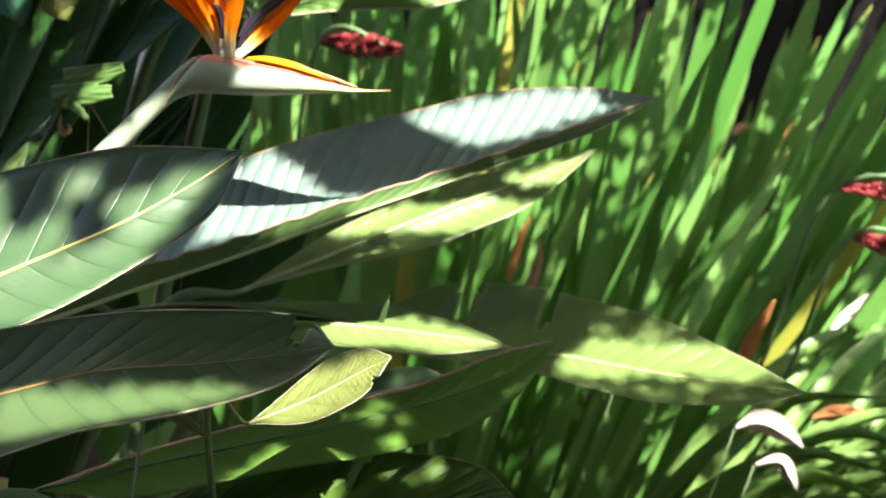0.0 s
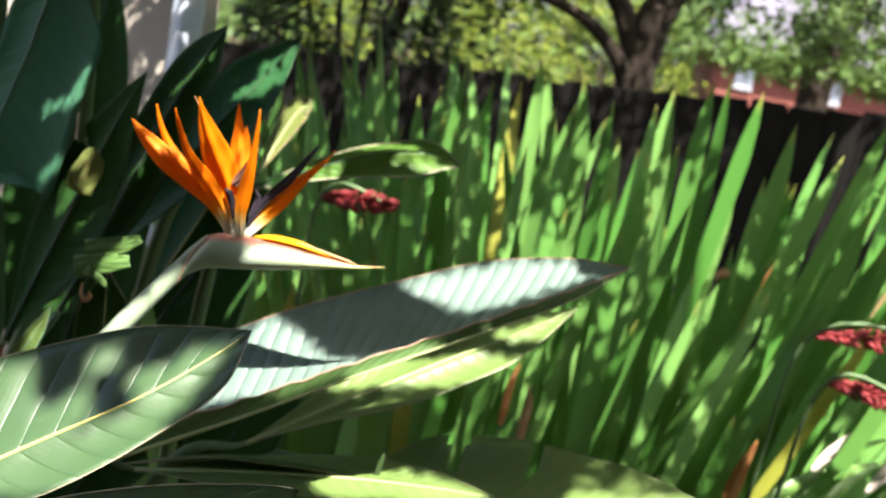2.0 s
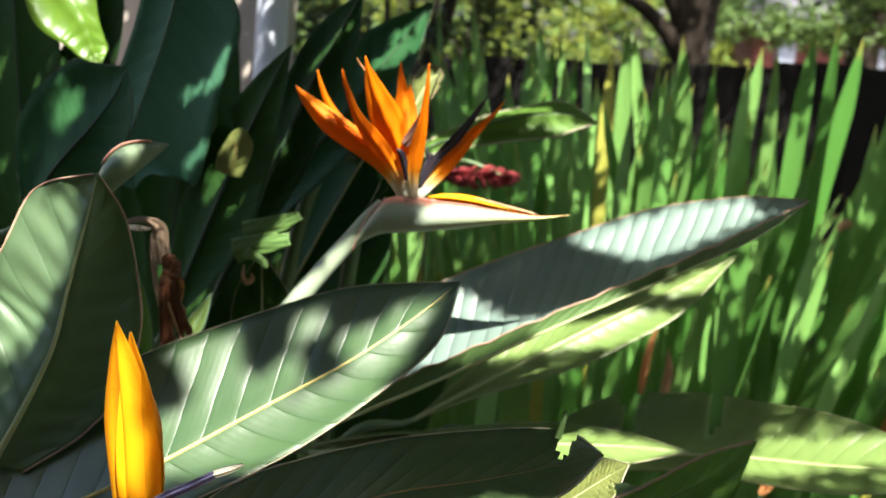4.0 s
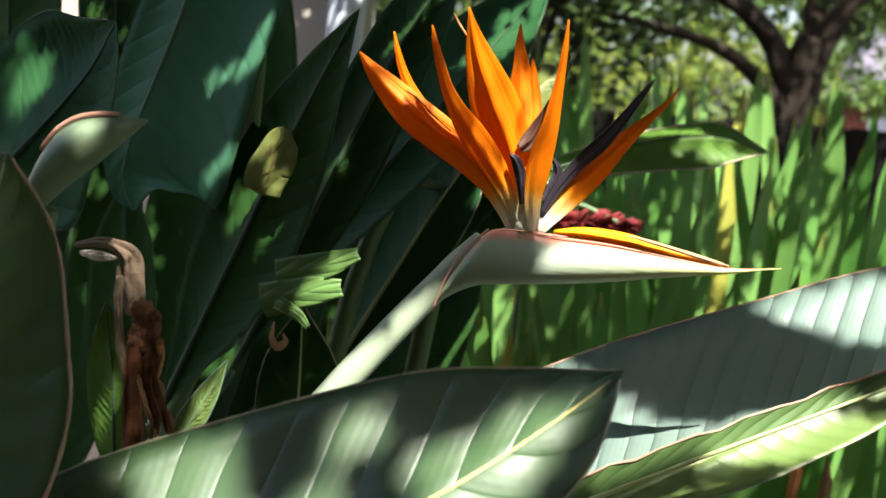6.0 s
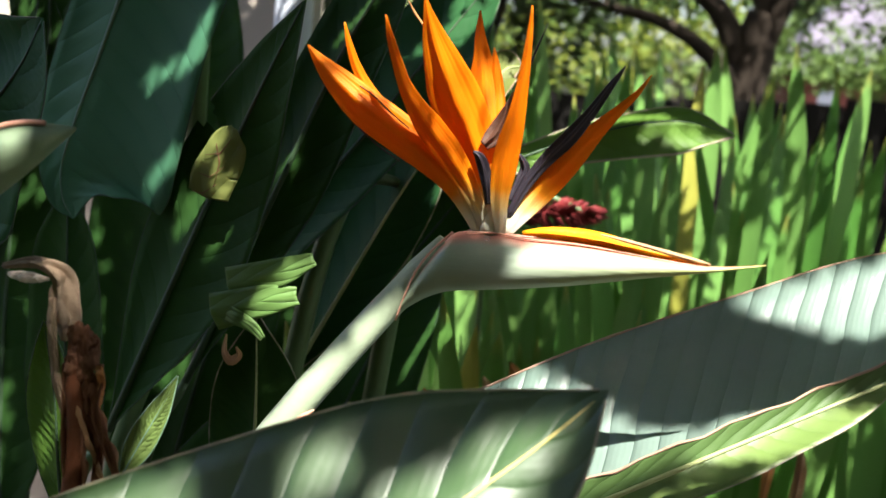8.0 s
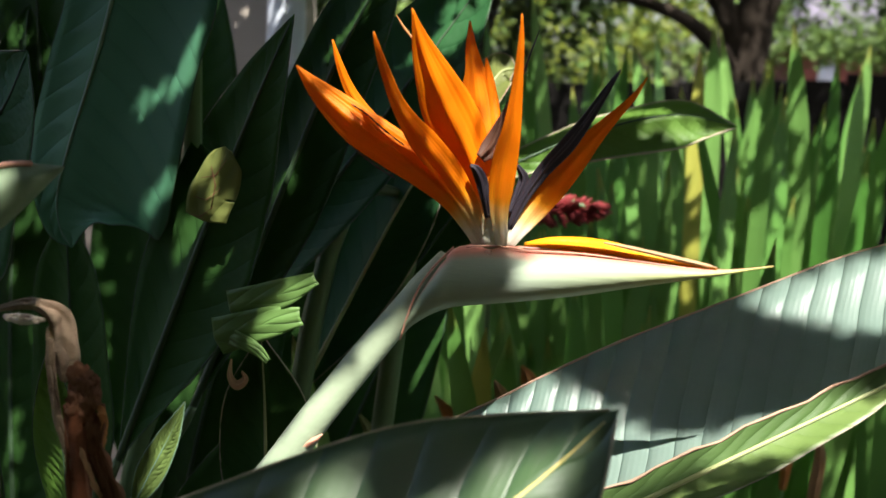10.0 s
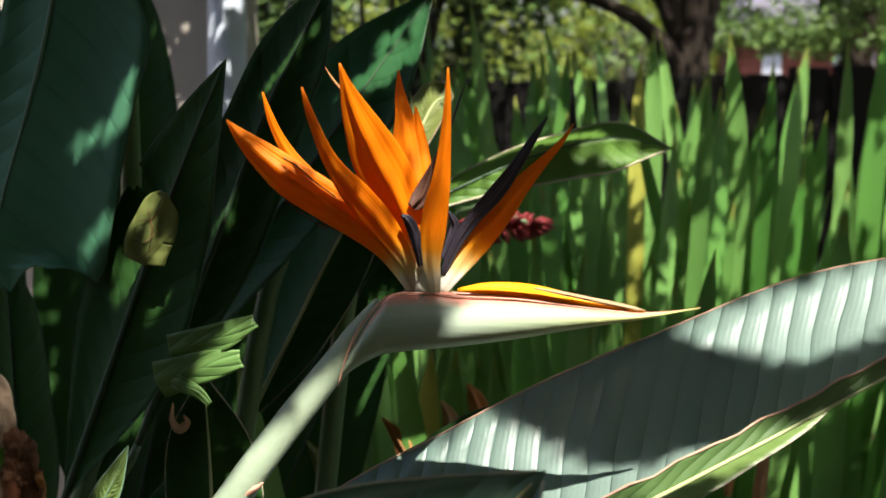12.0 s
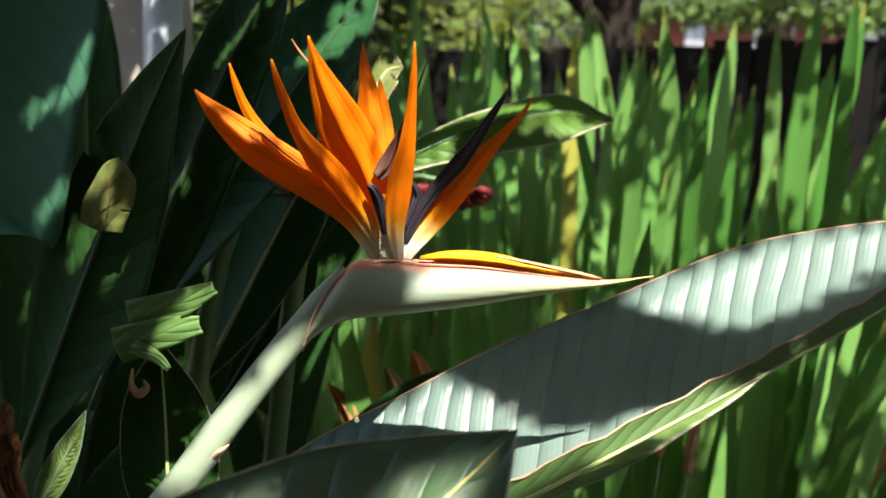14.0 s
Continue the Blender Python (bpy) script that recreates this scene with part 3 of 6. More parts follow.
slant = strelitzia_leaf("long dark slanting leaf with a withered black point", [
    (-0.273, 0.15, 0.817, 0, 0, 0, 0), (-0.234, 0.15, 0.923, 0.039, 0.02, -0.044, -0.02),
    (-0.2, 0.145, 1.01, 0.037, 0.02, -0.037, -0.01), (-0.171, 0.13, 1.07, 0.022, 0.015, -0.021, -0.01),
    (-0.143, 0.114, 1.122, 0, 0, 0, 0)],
    LEAF_DEEPSHADE, RIB_DIM, RIB_DIM, (-0.4, 0.16), 0.003, ((1, 0.55, 0.03, 0.5),), 13)
# Yellowed patch, its pale colour also standing in for sun on the dark leaf.
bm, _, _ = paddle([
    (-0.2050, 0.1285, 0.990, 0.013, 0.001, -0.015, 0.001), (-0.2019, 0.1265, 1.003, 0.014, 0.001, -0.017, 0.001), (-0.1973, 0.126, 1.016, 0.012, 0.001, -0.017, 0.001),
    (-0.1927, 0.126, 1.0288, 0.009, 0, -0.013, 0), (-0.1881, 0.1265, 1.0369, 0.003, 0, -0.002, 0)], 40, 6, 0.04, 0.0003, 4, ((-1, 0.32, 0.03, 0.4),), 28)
part("dying_patch", bm, LEAF_YELLOW, slant, "yellowed patch with brown cracks, coloured pale as if sunlit", thick=0.0006)
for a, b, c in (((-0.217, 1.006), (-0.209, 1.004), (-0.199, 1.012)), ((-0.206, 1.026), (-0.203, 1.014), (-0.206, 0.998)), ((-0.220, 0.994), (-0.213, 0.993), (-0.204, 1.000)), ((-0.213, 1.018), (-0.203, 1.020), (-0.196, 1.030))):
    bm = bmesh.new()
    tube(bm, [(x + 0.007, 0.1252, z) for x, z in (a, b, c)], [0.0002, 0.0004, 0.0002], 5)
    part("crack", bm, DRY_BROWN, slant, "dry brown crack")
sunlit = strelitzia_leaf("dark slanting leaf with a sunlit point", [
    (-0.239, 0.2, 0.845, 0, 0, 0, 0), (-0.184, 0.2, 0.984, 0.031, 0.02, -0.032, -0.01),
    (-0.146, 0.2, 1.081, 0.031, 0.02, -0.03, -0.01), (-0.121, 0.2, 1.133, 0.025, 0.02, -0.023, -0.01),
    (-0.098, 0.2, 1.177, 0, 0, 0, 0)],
    LEAF_DEEPSHADE, RIB_DIM, RIB_DIM, (-0.4, 0.22), 0.003, (), 25)
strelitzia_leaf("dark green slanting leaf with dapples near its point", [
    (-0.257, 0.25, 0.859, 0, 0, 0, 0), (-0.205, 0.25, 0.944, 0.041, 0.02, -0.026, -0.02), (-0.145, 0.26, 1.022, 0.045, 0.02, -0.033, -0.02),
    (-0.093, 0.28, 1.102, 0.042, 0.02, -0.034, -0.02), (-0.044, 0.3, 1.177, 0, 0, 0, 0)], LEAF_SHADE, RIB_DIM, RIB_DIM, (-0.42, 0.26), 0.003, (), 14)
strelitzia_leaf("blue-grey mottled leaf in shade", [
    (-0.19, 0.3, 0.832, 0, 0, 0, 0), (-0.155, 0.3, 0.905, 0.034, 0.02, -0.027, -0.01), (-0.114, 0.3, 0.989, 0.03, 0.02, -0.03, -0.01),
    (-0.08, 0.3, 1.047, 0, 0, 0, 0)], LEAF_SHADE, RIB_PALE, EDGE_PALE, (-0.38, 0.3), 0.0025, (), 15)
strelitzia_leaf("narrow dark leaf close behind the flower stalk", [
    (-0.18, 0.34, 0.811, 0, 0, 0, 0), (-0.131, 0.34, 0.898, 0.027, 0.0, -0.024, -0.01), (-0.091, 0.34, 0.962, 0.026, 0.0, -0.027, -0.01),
    (-0.051, 0.34, 1.019, 0, 0, 0, 0)], LEAF_DEEPSHADE, RIB_DIM, RIB_DIM, (-0.34, 0.36), 0.0025, (), 16)
# Shreds of the dark leaf in a lighter green, sunlight put into the colour.
for i, (pts, wid) in enumerate((
        ([(-0.174, 0.096, 0.940), (-0.160, 0.092, 0.946), (-0.138, 0.088, 0.955), (-0.118, 0.09, 0.965)], [0.012, 0.0105, 0.0085, 0.004]),
        ([(-0.184, 0.096, 0.922), (-0.168, 0.092, 0.928), (-0.146, 0.088, 0.936), (-0.127, 0.09, 0.941)], [0.012, 0.011, 0.0095, 0.0055]),
        ([(-0.176, 0.096, 0.924), (-0.166, 0.09, 0.923), (-0.154, 0.088, 0.919), (-0.146, 0.088, 0.912)], [0.006, 0.005, 0.004, 0.002]))):
    bm = lance(pts, wid, [w * 0.15 for w in wid], 0.05, 30, 4, 45 + i, 0.0002)
    part("shred", bm, LEAF_SUNLIT, sunlit, "torn shred with a dry end, coloured lighter as if sunlit", thick=0.0006)
strelitzia_leaf("narrow pale green leaf point standing in the sun", [
    (-0.241, 0.1, 0.799, 0, 0, 0, 0), (-0.23, 0.1, 0.823, 0.009, 0.0, -0.009, 0.0), (-0.218, 0.1, 0.847, 0.008, 0.0, -0.008, 0.0),
    (-0.21, 0.1, 0.864, 0.004, 0.0, -0.004, 0.0), (-0.204, 0.1, 0.878, 0, 0, 0, 0)], LEAF_LIGHT, RIB_MUTED, RIB_MUTED, (-0.34, 0.11), 0.0008, (), 27)
strelitzia_leaf("mid-green leaf with a sunlit folded upper edge", [
    (-0.088, 0.33, 0.992, 0, 0, 0, 0), (-0.032, 0.36, 1.023, 0.009, 0.04, -0.012, 0.0), (0.028, 0.38, 1.05, 0.010, 0.04, -0.024, -0.01),
    (0.089, 0.4, 1.065, 0.010, 0.04, -0.026, -0.01), (0.139, 0.417, 1.057, 0, 0, 0, 0)], LEAF_MID, RIB_DIM, EDGE_PALE, (-0.3, 0.34), 0.0015, (), 18, 0.12, 0.0012, 26, 0.0011)
strelitzia_leaf("broken yellow-green leaf end with a dry point", [
    (-0.082, 0.34, 1.014, 0, 0, 0, 0), (-0.066, 0.35, 1.059, 0.013, 0.01, -0.01, 0.0), (-0.052, 0.36, 1.091, 0.017, 0.01, -0.013, -0.005),
    (-0.037, 0.363, 1.097, 0, 0, 0, 0)], LEAF_YELLOW, RIB_PALE, EDGE_BROWN, (-0.2, 0.36), 0.002, ((-1, 0.75, 0.05, 0.7),), 19)
strelitzia_leaf("dark upright leaf low in the shade", [
    (-0.165, 0.15, 0.74, 0.0, 0, 0, 0), (-0.166, 0.15, 0.80, 0.034, 0.01, -0.034, 0.0), (-0.168, 0.15, 0.86, 0.032, 0.01, -0.03, 0.0),
    (-0.172, 0.15, 0.915, 0, 0, 0, 0)], LEAF_DEEPSHADE, RIB_PALE, EDGE_PALE, (-0.2, 0.18), 0.0022, (), 20)


strelitzia_leaf("dark green leaf with one glossy sunlit patch", [
    (-0.241, 0.03, 0.791, 0, 0, 0, 0), (-0.247, 0.03, 0.833, 0.022, 0.01, -0.019, -0.01), (-0.251, 0.03, 0.87, 0.024, 0.01, -0.018, -0.01),
    (-0.257, 0.03, 0.901, 0.009, 0.0, -0.008, 0.0), (-0.261, 0.03, 0.919, 0, 0, 0, 0)], LEAF_MID, RIB_DIM, RIB_DIM, (-0.34, 0.03), 0.0016, (), 29)

# ---- the flower in bloom ----
def sepal(ob, points, widths, material, deep=0.3, seed=0, hollow=0.14, name="sepal", label=""):
    bm = lance(points, widths, [w * deep for w in widths], hollow, 30, 4, seed)
    part(name, bm, material, ob, label, thick=0.0011)


def spathe_body(rows, sides=18):
    """A beak-shaped bract: rows of x, y, lower z, upper z, half depth."""
    bm = bmesh.new()
    uv = bm.loops.layers.uv.verify()
    data = spline(rows, 40)
    rings = []
    for x, y, lo, hi, deep in data:
        mid, half = (lo + hi) / 2, max(0.0003, (hi - lo) / 2)
        ring = []
        for k in range(sides):
            a = 2 * math.pi * k / sides
            c, s = math.cos(a), math.sin(a)
            pinch = 1 - 0.55 * max(0, s) ** 2
            ring.append(bm.verts.new((x, y + max(0.0003, deep) * c * pinch, mid + half * s)))
        rings.append(ring)
    for i, (a, b) in enumerate(zip(rings, rings[1:])):
        for k in range(sides):
            f = bm.faces.new((a[k], a[(k + 1) % sides], b[(k + 1) % sides], b[k]))
            for loop, (kk, ii) in zip(f.loops, ((k, i), (k + 1, i), (k + 1, i + 1), (k, i + 1))):
                loop[uv].uv = (0.5 + 0.5 * math.sin(2 * math.pi * kk / sides), (data[ii][0] - data[0][0]) / (data[39][0] - data[0][0]))
    bm.faces.new(rings[0]), bm.faces.new(rings[-1])
    bmesh.ops.recalc_face_normals(bm, faces=bm.faces)
    return bm, data


flower = thing("strelitzia_flower", (-0.44, -0.04, 0.0), "orange bird of paradise flower on a pale green stalk", "flower", "bird of paradise flowers")
bm = bmesh.new()
pts = [Vector(p) for p in spline([(-0.44, -0.04, -0.02), (-0.30, -0.03, 0.50), (-0.165, -0.024, 0.785), (-0.0979, -0.016, 0.8915), (-0.0743, -0.008, 0.9262), (-0.0522, -0.002, 0.9565), (-0.0403, 0.0, 0.9719), (-0.0302, 0.0, 0.9859), (-0.0215, 0.0, 0.998)], 40)]
tube(bm, pts, [0.0105 - 0.0028 * min(1, i / 26) if i < 33 else 0.0077 - 0.0004 * (i - 32) for i in range(40)], 14, 0.9)
part("stalk", bm, soft_material("stalk_glaucous", (0.20, 0.26, 0.17), (0.31, 0.37, 0.26), 22.0, 0.5), flower, "pale green waxy stalk")
bm = lance([(-0.0916, -0.0215, 0.8940), (-0.0872, -0.0215, 0.8988), (-0.0830, -0.0210, 0.9012), (-0.0794, -0.0195, 0.9043)], [0.0004, 0.0017, 0.0013, 0.0003], [0.0005, 0.001, 0.001, 0.0], 0.1, 16, 3, 14)
part("scar", bm, RED_RIM, flower, "rusty scar on the stalk", thick=0.0004)
rows = [(-0.0433, -0.001, 0.9548, 0.9581, 0.003), (-0.0398, -0.001, 0.9596, 0.9691, 0.0085), (-0.0339, -0.001, 0.9644, 0.9808, 0.011), (-0.028, -0.001, 0.9681, 0.9908, 0.0122), (-0.0222, -0.001, 0.9709, 0.9985, 0.0124),
        (-0.015, 0.0, 0.9729, 1.0043, 0.0124), (0.004, 0.0, 0.9759, 1.0065, 0.0125), (0.0186, -0.001, 0.9784, 1.0057, 0.0122), (0.0473, -0.004, 0.9842, 1.0062, 0.011), (0.0751, -0.008, 0.9912, 1.005, 0.0085),
        (0.1021, -0.012, 0.9977, 1.0035, 0.005), (0.1179, -0.014, 1.0015, 1.0039, 0.0025), (0.1385, -0.016, 1.0071, 1.0076, 0.0006)]
bm, data = spathe_body(rows)
spathe = part("spathe", bm, SPATHE, flower, "pale grey-green beak-shaped bract blushed red along its edge")
for side in (-1, 1):
    bm = bmesh.new()
    tube(bm, [(x, y + side * deep * 0.35, hi - 0.0006) for x, y, lo, hi, deep in data[17:39]], [0.0005] * 22, 6)
    part("rim", bm, RED_RIM, spathe, "red edge of the bract")
bm = bmesh.new()
tube(bm, [Vector(p) for p in spline([(-0.0433, -0.006, 0.9544), (-0.0387, -0.0095, 0.9694), (-0.0332, -0.0122, 0.9834), (-0.0257, -0.0128, 0.995), (-0.0167, -0.010, 1.0048)], 16)], 0.0006, 6)
part("seam", bm, RED_RIM, spathe, "rusty seam at the neck")
bm = lance([(0.0179, -0.004, 1.0076), (0.0309, -0.006, 1.0092), (0.0465, -0.008, 1.0095), (0.0605, -0.010, 1.0088), (0.0745, -0.012, 1.0072), (0.0881, -0.013, 1.0056), (0.1124, -0.014, 1.004)], [0.0009, 0.0028, 0.0036, 0.0036, 0.0027, 0.002, 0.0005], [0.003, 0.005, 0.006, 0.005, 0.004, 0.003, 0.0], 0.3, 30, 4, 5)
part("folded_sepal", bm, GOLD, flower, "glowing orange sepal still folded in the bract", thick=0.001)
bm = lance([(0.0577, -0.0125, 1.0125), (0.0716, -0.0142, 1.0108), (0.088, -0.0147, 1.0082), (0.1016, -0.0152, 1.006), (0.1124, -0.0152, 1.0045)], [0.0003, 0.0009, 0.0011, 0.0011, 0.0003], [0.001, 0.001, 0.001, 0.001, 0.0], 0.3, 26, 3, 6, 0.0006)
part("dry_rim", bm, STRAW, flower, "papery brown edge of the folded sepal", thick=0.0004)
sepal(flower, [(-0.0051, 0.0, 1.0049), (-0.0103, -0.004, 1.0153), (-0.0193, -0.009, 1.0292), (-0.033, -0.014, 1.0418), (-0.0498, -0.017, 1.0525), (-0.0668, -0.019, 1.0629), (-0.0817, -0.02, 1.075), (-0.0911, -0.021, 1.0839), (-0.0979, -0.021, 1.0917)], [0.0032, 0.0046, 0.0069, 0.0093, 0.0101, 0.0098, 0.0068, 0.0035, 0.0003], ORANGE, 0.5, 1)
sepal(flower, [(-0.0126, 0.004, 1.0171), (-0.055, 0.004, 1.0559), (-0.0708, 0.004, 1.0712), (-0.0781, 0.003, 1.0825), (-0.0825, 0.001, 1.0939), (-0.0857, 0.0, 1.1052)], [0.0023, 0.0038, 0.0035, 0.0026, 0.0017, 0.0003], ORANGE, 0.4, 2)
sepal(flower, [(-0.0022, 0.0, 1.0065), (-0.0056, -0.006, 1.0172), (-0.0123, -0.011, 1.0303), (-0.0206, -0.016, 1.0427), (-0.0313, -0.021, 1.056), (-0.0391, -0.025, 1.0664), (-0.0451, -0.029, 1.0772), (-0.0494, -0.033, 1.0893), (-0.0528, -0.036, 1.0999), (-0.0549, -0.038, 1.109)], [0.0026, 0.0037, 0.0054, 0.0072, 0.007, 0.005, 0.0034, 0.0025, 0.0016, 0.0003], ORANGE, 0.3, 3)
sepal(flower, [(0.0005, 0.001, 1.0065), (-0.0007, -0.001, 1.0183), (-0.004, -0.005, 1.0323), (-0.0095, -0.009, 1.0466), (-0.016, -0.013, 1.0606), (-0.0226, -0.017, 1.0735), (-0.0275, -0.021, 1.0858), (-0.0328, -0.024, 1.0992), (-0.0363, -0.027, 1.1111), (-0.0386, -0.029, 1.1208)], [0.0026, 0.0038, 0.0062, 0.0100, 0.0130, 0.0130, 0.0102, 0.0064, 0.0027, 0.0003], ORANGE, 0.45, 4)
sepal(flower, [(0.002, 0.003, 1.0063), (0.0001, 0.006, 1.0233), (-0.0036, 0.008, 1.0461), (-0.0081, 0.011, 1.0631), (-0.012, 0.014, 1.0787), (-0.0148, 0.016, 1.0929), (-0.0174, 0.017, 1.1058), (-0.0184, 0.017, 1.118)], [0.0023, 0.0034, 0.0060, 0.0092, 0.0088, 0.0050, 0.0026, 0.0003], ORANGE, 0.4, 5)
sepal(flower, [(0.0021, 0.006, 1.0059), (-0.0002, 0.01, 1.0403), (-0.0031, 0.013, 1.0603), (-0.0052, 0.016, 1.076), (-0.0075, 0.017, 1.0888), (-0.0092, 0.018, 1.0997)], [0.0023, 0.0035, 0.0046, 0.0038, 0.0026, 0.0003], ORANGE, 0.4, 6)
sepal(flower, [(0.0065, -0.004, 1.0061), (0.0063, -0.008, 1.0124), (0.0051, -0.012, 1.0242), (0.0061, -0.016, 1.0372), (0.008, -0.019, 1.0514), (0.0107, -0.022, 1.0653), (0.0124, -0.024, 1.0803), (0.0135, -0.026, 1.0951), (0.014, -0.027, 1.1083), (0.014, -0.028, 1.12)], [0.0026, 0.0034, 0.0049, 0.0063, 0.0061, 0.0045, 0.0031, 0.0021, 0.0013, 0.0003], ORANGE, 0.4, 7)
sepal(flower, [(0.0094, 0.0, 1.0057), (0.013, 0.001, 1.013), (0.0188, 0.003, 1.0231), (0.0273, 0.005, 1.0356), (0.0373, 0.008, 1.0484), (0.0479, 0.011, 1.0617), (0.0585, 0.013, 1.0739), (0.067, 0.015, 1.0837), (0.0729, 0.016, 1.0932)], [0.0026, 0.0046, 0.0072, 0.0084, 0.0072, 0.0046, 0.0026, 0.0014, 0.0003], ORANGE, 0.4, 8)
sepal(flower, [(0.009, 0.001, 1.0142), (0.0157, 0.0, 1.0299), (0.0246, 0.0, 1.0445), (0.0351, 0.003, 1.0572), (0.0441, 0.007, 1.0703), (0.0531, 0.01, 1.0856), (0.0595, 0.012, 1.0964)], [0.0016, 0.0026, 0.0034, 0.0040, 0.0029, 0.0018, 0.0003], PETAL_DARK, 0.6, 9, 0.4, "petal", "withered blue-black petal")
sepal(flower, [(0.0071, -0.009, 1.0784), (0.0052, -0.010, 1.0715), (0.0023, -0.011, 1.0623), (-0.0007, -0.012, 1.0556), (-0.0051, -0.012, 1.0504)], [0.0006, 0.0019, 0.0042, 0.0047, 0.0025], PETAL_BROWN, 0.6, 10, 0.4, "petal", "withered brown-black petal")
sepal(flower, [(-0.0091, -0.018, 1.047), (-0.0062, -0.018, 1.0446), (-0.0034, -0.017, 1.0388), (-0.0016, -0.016, 1.0307), (-0.0002, -0.012, 1.0211)], [0.0006, 0.0024, 0.003, 0.002, 0.0012], PETAL_DARK, 0.6, 11, 0.4, "petal", "curled black petal")
sepal(flower, [(0.0112, 0.004, 1.047), (0.0146, 0.004, 1.04), (0.0127, 0.003, 1.0323), (0.0091, 0.002, 1.0227)], [0.0006, 0.0026, 0.0024, 0.0014], PETAL_DARK, 0.6, 12, 0.4, "petal", "curled black petal")
for rod in ([(-0.0696, -0.0195, 1.0738), (-0.0615, -0.0195, 1.0692), (-0.0532, -0.0195, 1.0625), (-0.0423, -0.0195, 1.0551)], [(-0.0675, -0.0225, 1.0528), (-0.0562, -0.0225, 1.0448), (-0.0450, -0.0225, 1.0386)]):
    bm = bmesh.new()
    tube(bm, [Vector(p) for p in spline(rod, 26)], [0.0003 + 0.0005 * abs(noise.noise(Vector((i * 0.7, 3.0, 0.0)))) for i in range(26)], 6)
    part("scorched_edge", bm, PETAL_BROWN, flower, "dry brown edge of a sepal")
for rod, mat in (([(-0.0529, 0.0, 1.1186), (-0.0487, 0.0, 1.1125), (-0.0433, 0.0, 1.1062), (-0.0298, 0.0, 1.0883)], RUST), ([(0.0183, 0.01, 1.1143), (0.0129, 0.01, 1.0979), (0.0081, 0.008, 1.078), (0.0045, 0.004, 1.0468)], PETAL_DARK)):
    bm = bmesh.new()
    tube(bm, [Vector(p) for p in spline(rod, 14)], [0.0003 + 0.0003 * min(1, i / 4) for i in range(14)], 6)
    part("thread", bm, mat, flower, "thin dry thread of the flower")
bm = bmesh.new()
tube(bm, [(0.001, 0.001, 1.005), (0.0015, 0.0, 1.009), (0.002, -0.001, 1.015), (0.002, -0.001, 1.023)], [0.0062, 0.0058, 0.0052, 0.002], 14, 0.8)
part("claw", bm, CREAM, flower, "cream-white base of the sepals")
bm = bmesh.new()
n = Nodes("water")
n.bsdf.inputs["Transmission Weight"].default_value, n.bsdf.inputs["IOR"].default_value = 1.0, 1.33
WATER = n.finish((0.95, 0.97, 0.97), 0.03)
for at, s in (((0.0085, -0.0122, 0.9895), (0.0011, 0.0008, 0.0016)), ((0.001, -0.0108, 1.0035), (0.0017, 0.0012, 0.0014))):
    orb(bm, at, s)
part("dew", bm, WATER, spathe, "clear drops of nectar")

# ---- the nearer flower, just opening ----
near = thing("strelitzia_flower", (-0.30, -0.44, 0.0), "half-open orange and violet bird of paradise flower close by", "flower", "bird of paradise flowers")
bm = bmesh.new()
tube(bm, [Vector(p) for p in spline([(-0.30, -0.44, -0.02), (-0.18, -0.44, 0.5), (-0.095, -0.43, 0.78), (-0.085, -0.43, 0.815)], 24)], [0.011 - 0.002 * i / 23 for i in range(24)], 12)
part("stalk", bm, PETIOLE, near)
bm, _ = spathe_body([(-0.095, -0.43, 0.795, 0.81, 0.006), (-0.075, -0.43, 0.808, 0.835, 0.011), (-0.045, -0.43, 0.822, 0.85, 0.012), (0.0, -0.428, 0.832, 0.85, 0.009), (0.05, -0.425, 0.842, 0.848, 0.0006)])
part("spathe", bm, SPATHE, near, "pale green bract")
sepal(near, [(-0.052, -0.43, 0.84), (-0.054, -0.43, 0.88), (-0.058, -0.43, 0.925), (-0.063, -0.43, 0.96), (-0.066, -0.43, 0.986)], [0.004, 0.012, 0.0158, 0.008, 0.0003], GOLD, 0.55, 21)
sepal(near, [(-0.050, -0.425, 0.84), (-0.050, -0.424, 0.9), (-0.055, -0.424, 0.945), (-0.060, -0.426, 0.98)], [0.004, 0.013, 0.009, 0.0003], GOLD, -0.4, 24)
sepal(near, [(-0.05, -0.432, 0.842), (-0.03, -0.432, 0.874), (0.0, -0.431, 0.884), (0.028, -0.43, 0.890)], [0.004, 0.007, 0.005, 0.0003], GOLD, 0.5, 22)
sepal(near, [(-0.05, -0.44, 0.838), (-0.035, -0.44, 0.858), (-0.018, -0.44, 0.850), (0.0, -0.44, 0.835)], [0.004, 0.008, 0.006, 0.0003], GOLD, 0.5, 23)
sepal(near, [(-0.0459, -0.4330, 0.8866), (-0.0337, -0.4330, 0.8965), (-0.0205, -0.4330, 0.9044), (-0.0053, -0.4330, 0.9139), (0.0064, -0.4330, 0.9198)], [0.0030, 0.0026, 0.0022, 0.0018, 0.0005], PETAL_BLUE, 0.6, 25, 0.4, "petal", "violet-blue tongue petal with a pale point")
sepal(near, [(-0.0083, -0.4352, 0.9129), (-0.0013, -0.4350, 0.9159), (0.0070, -0.4340, 0.9201)], [0.0019, 0.0018, 0.0005], CREAM, 0.5, 26, 0.3, "petal_tip", "dry white end of the tongue petal")

# ---- bud and withered bloom ----
bud = thing("strelitzia_bud", (-0.36, -0.16, 0.0), "closed green flower bud with a red upper edge", "flower bud")
bm = bmesh.new()
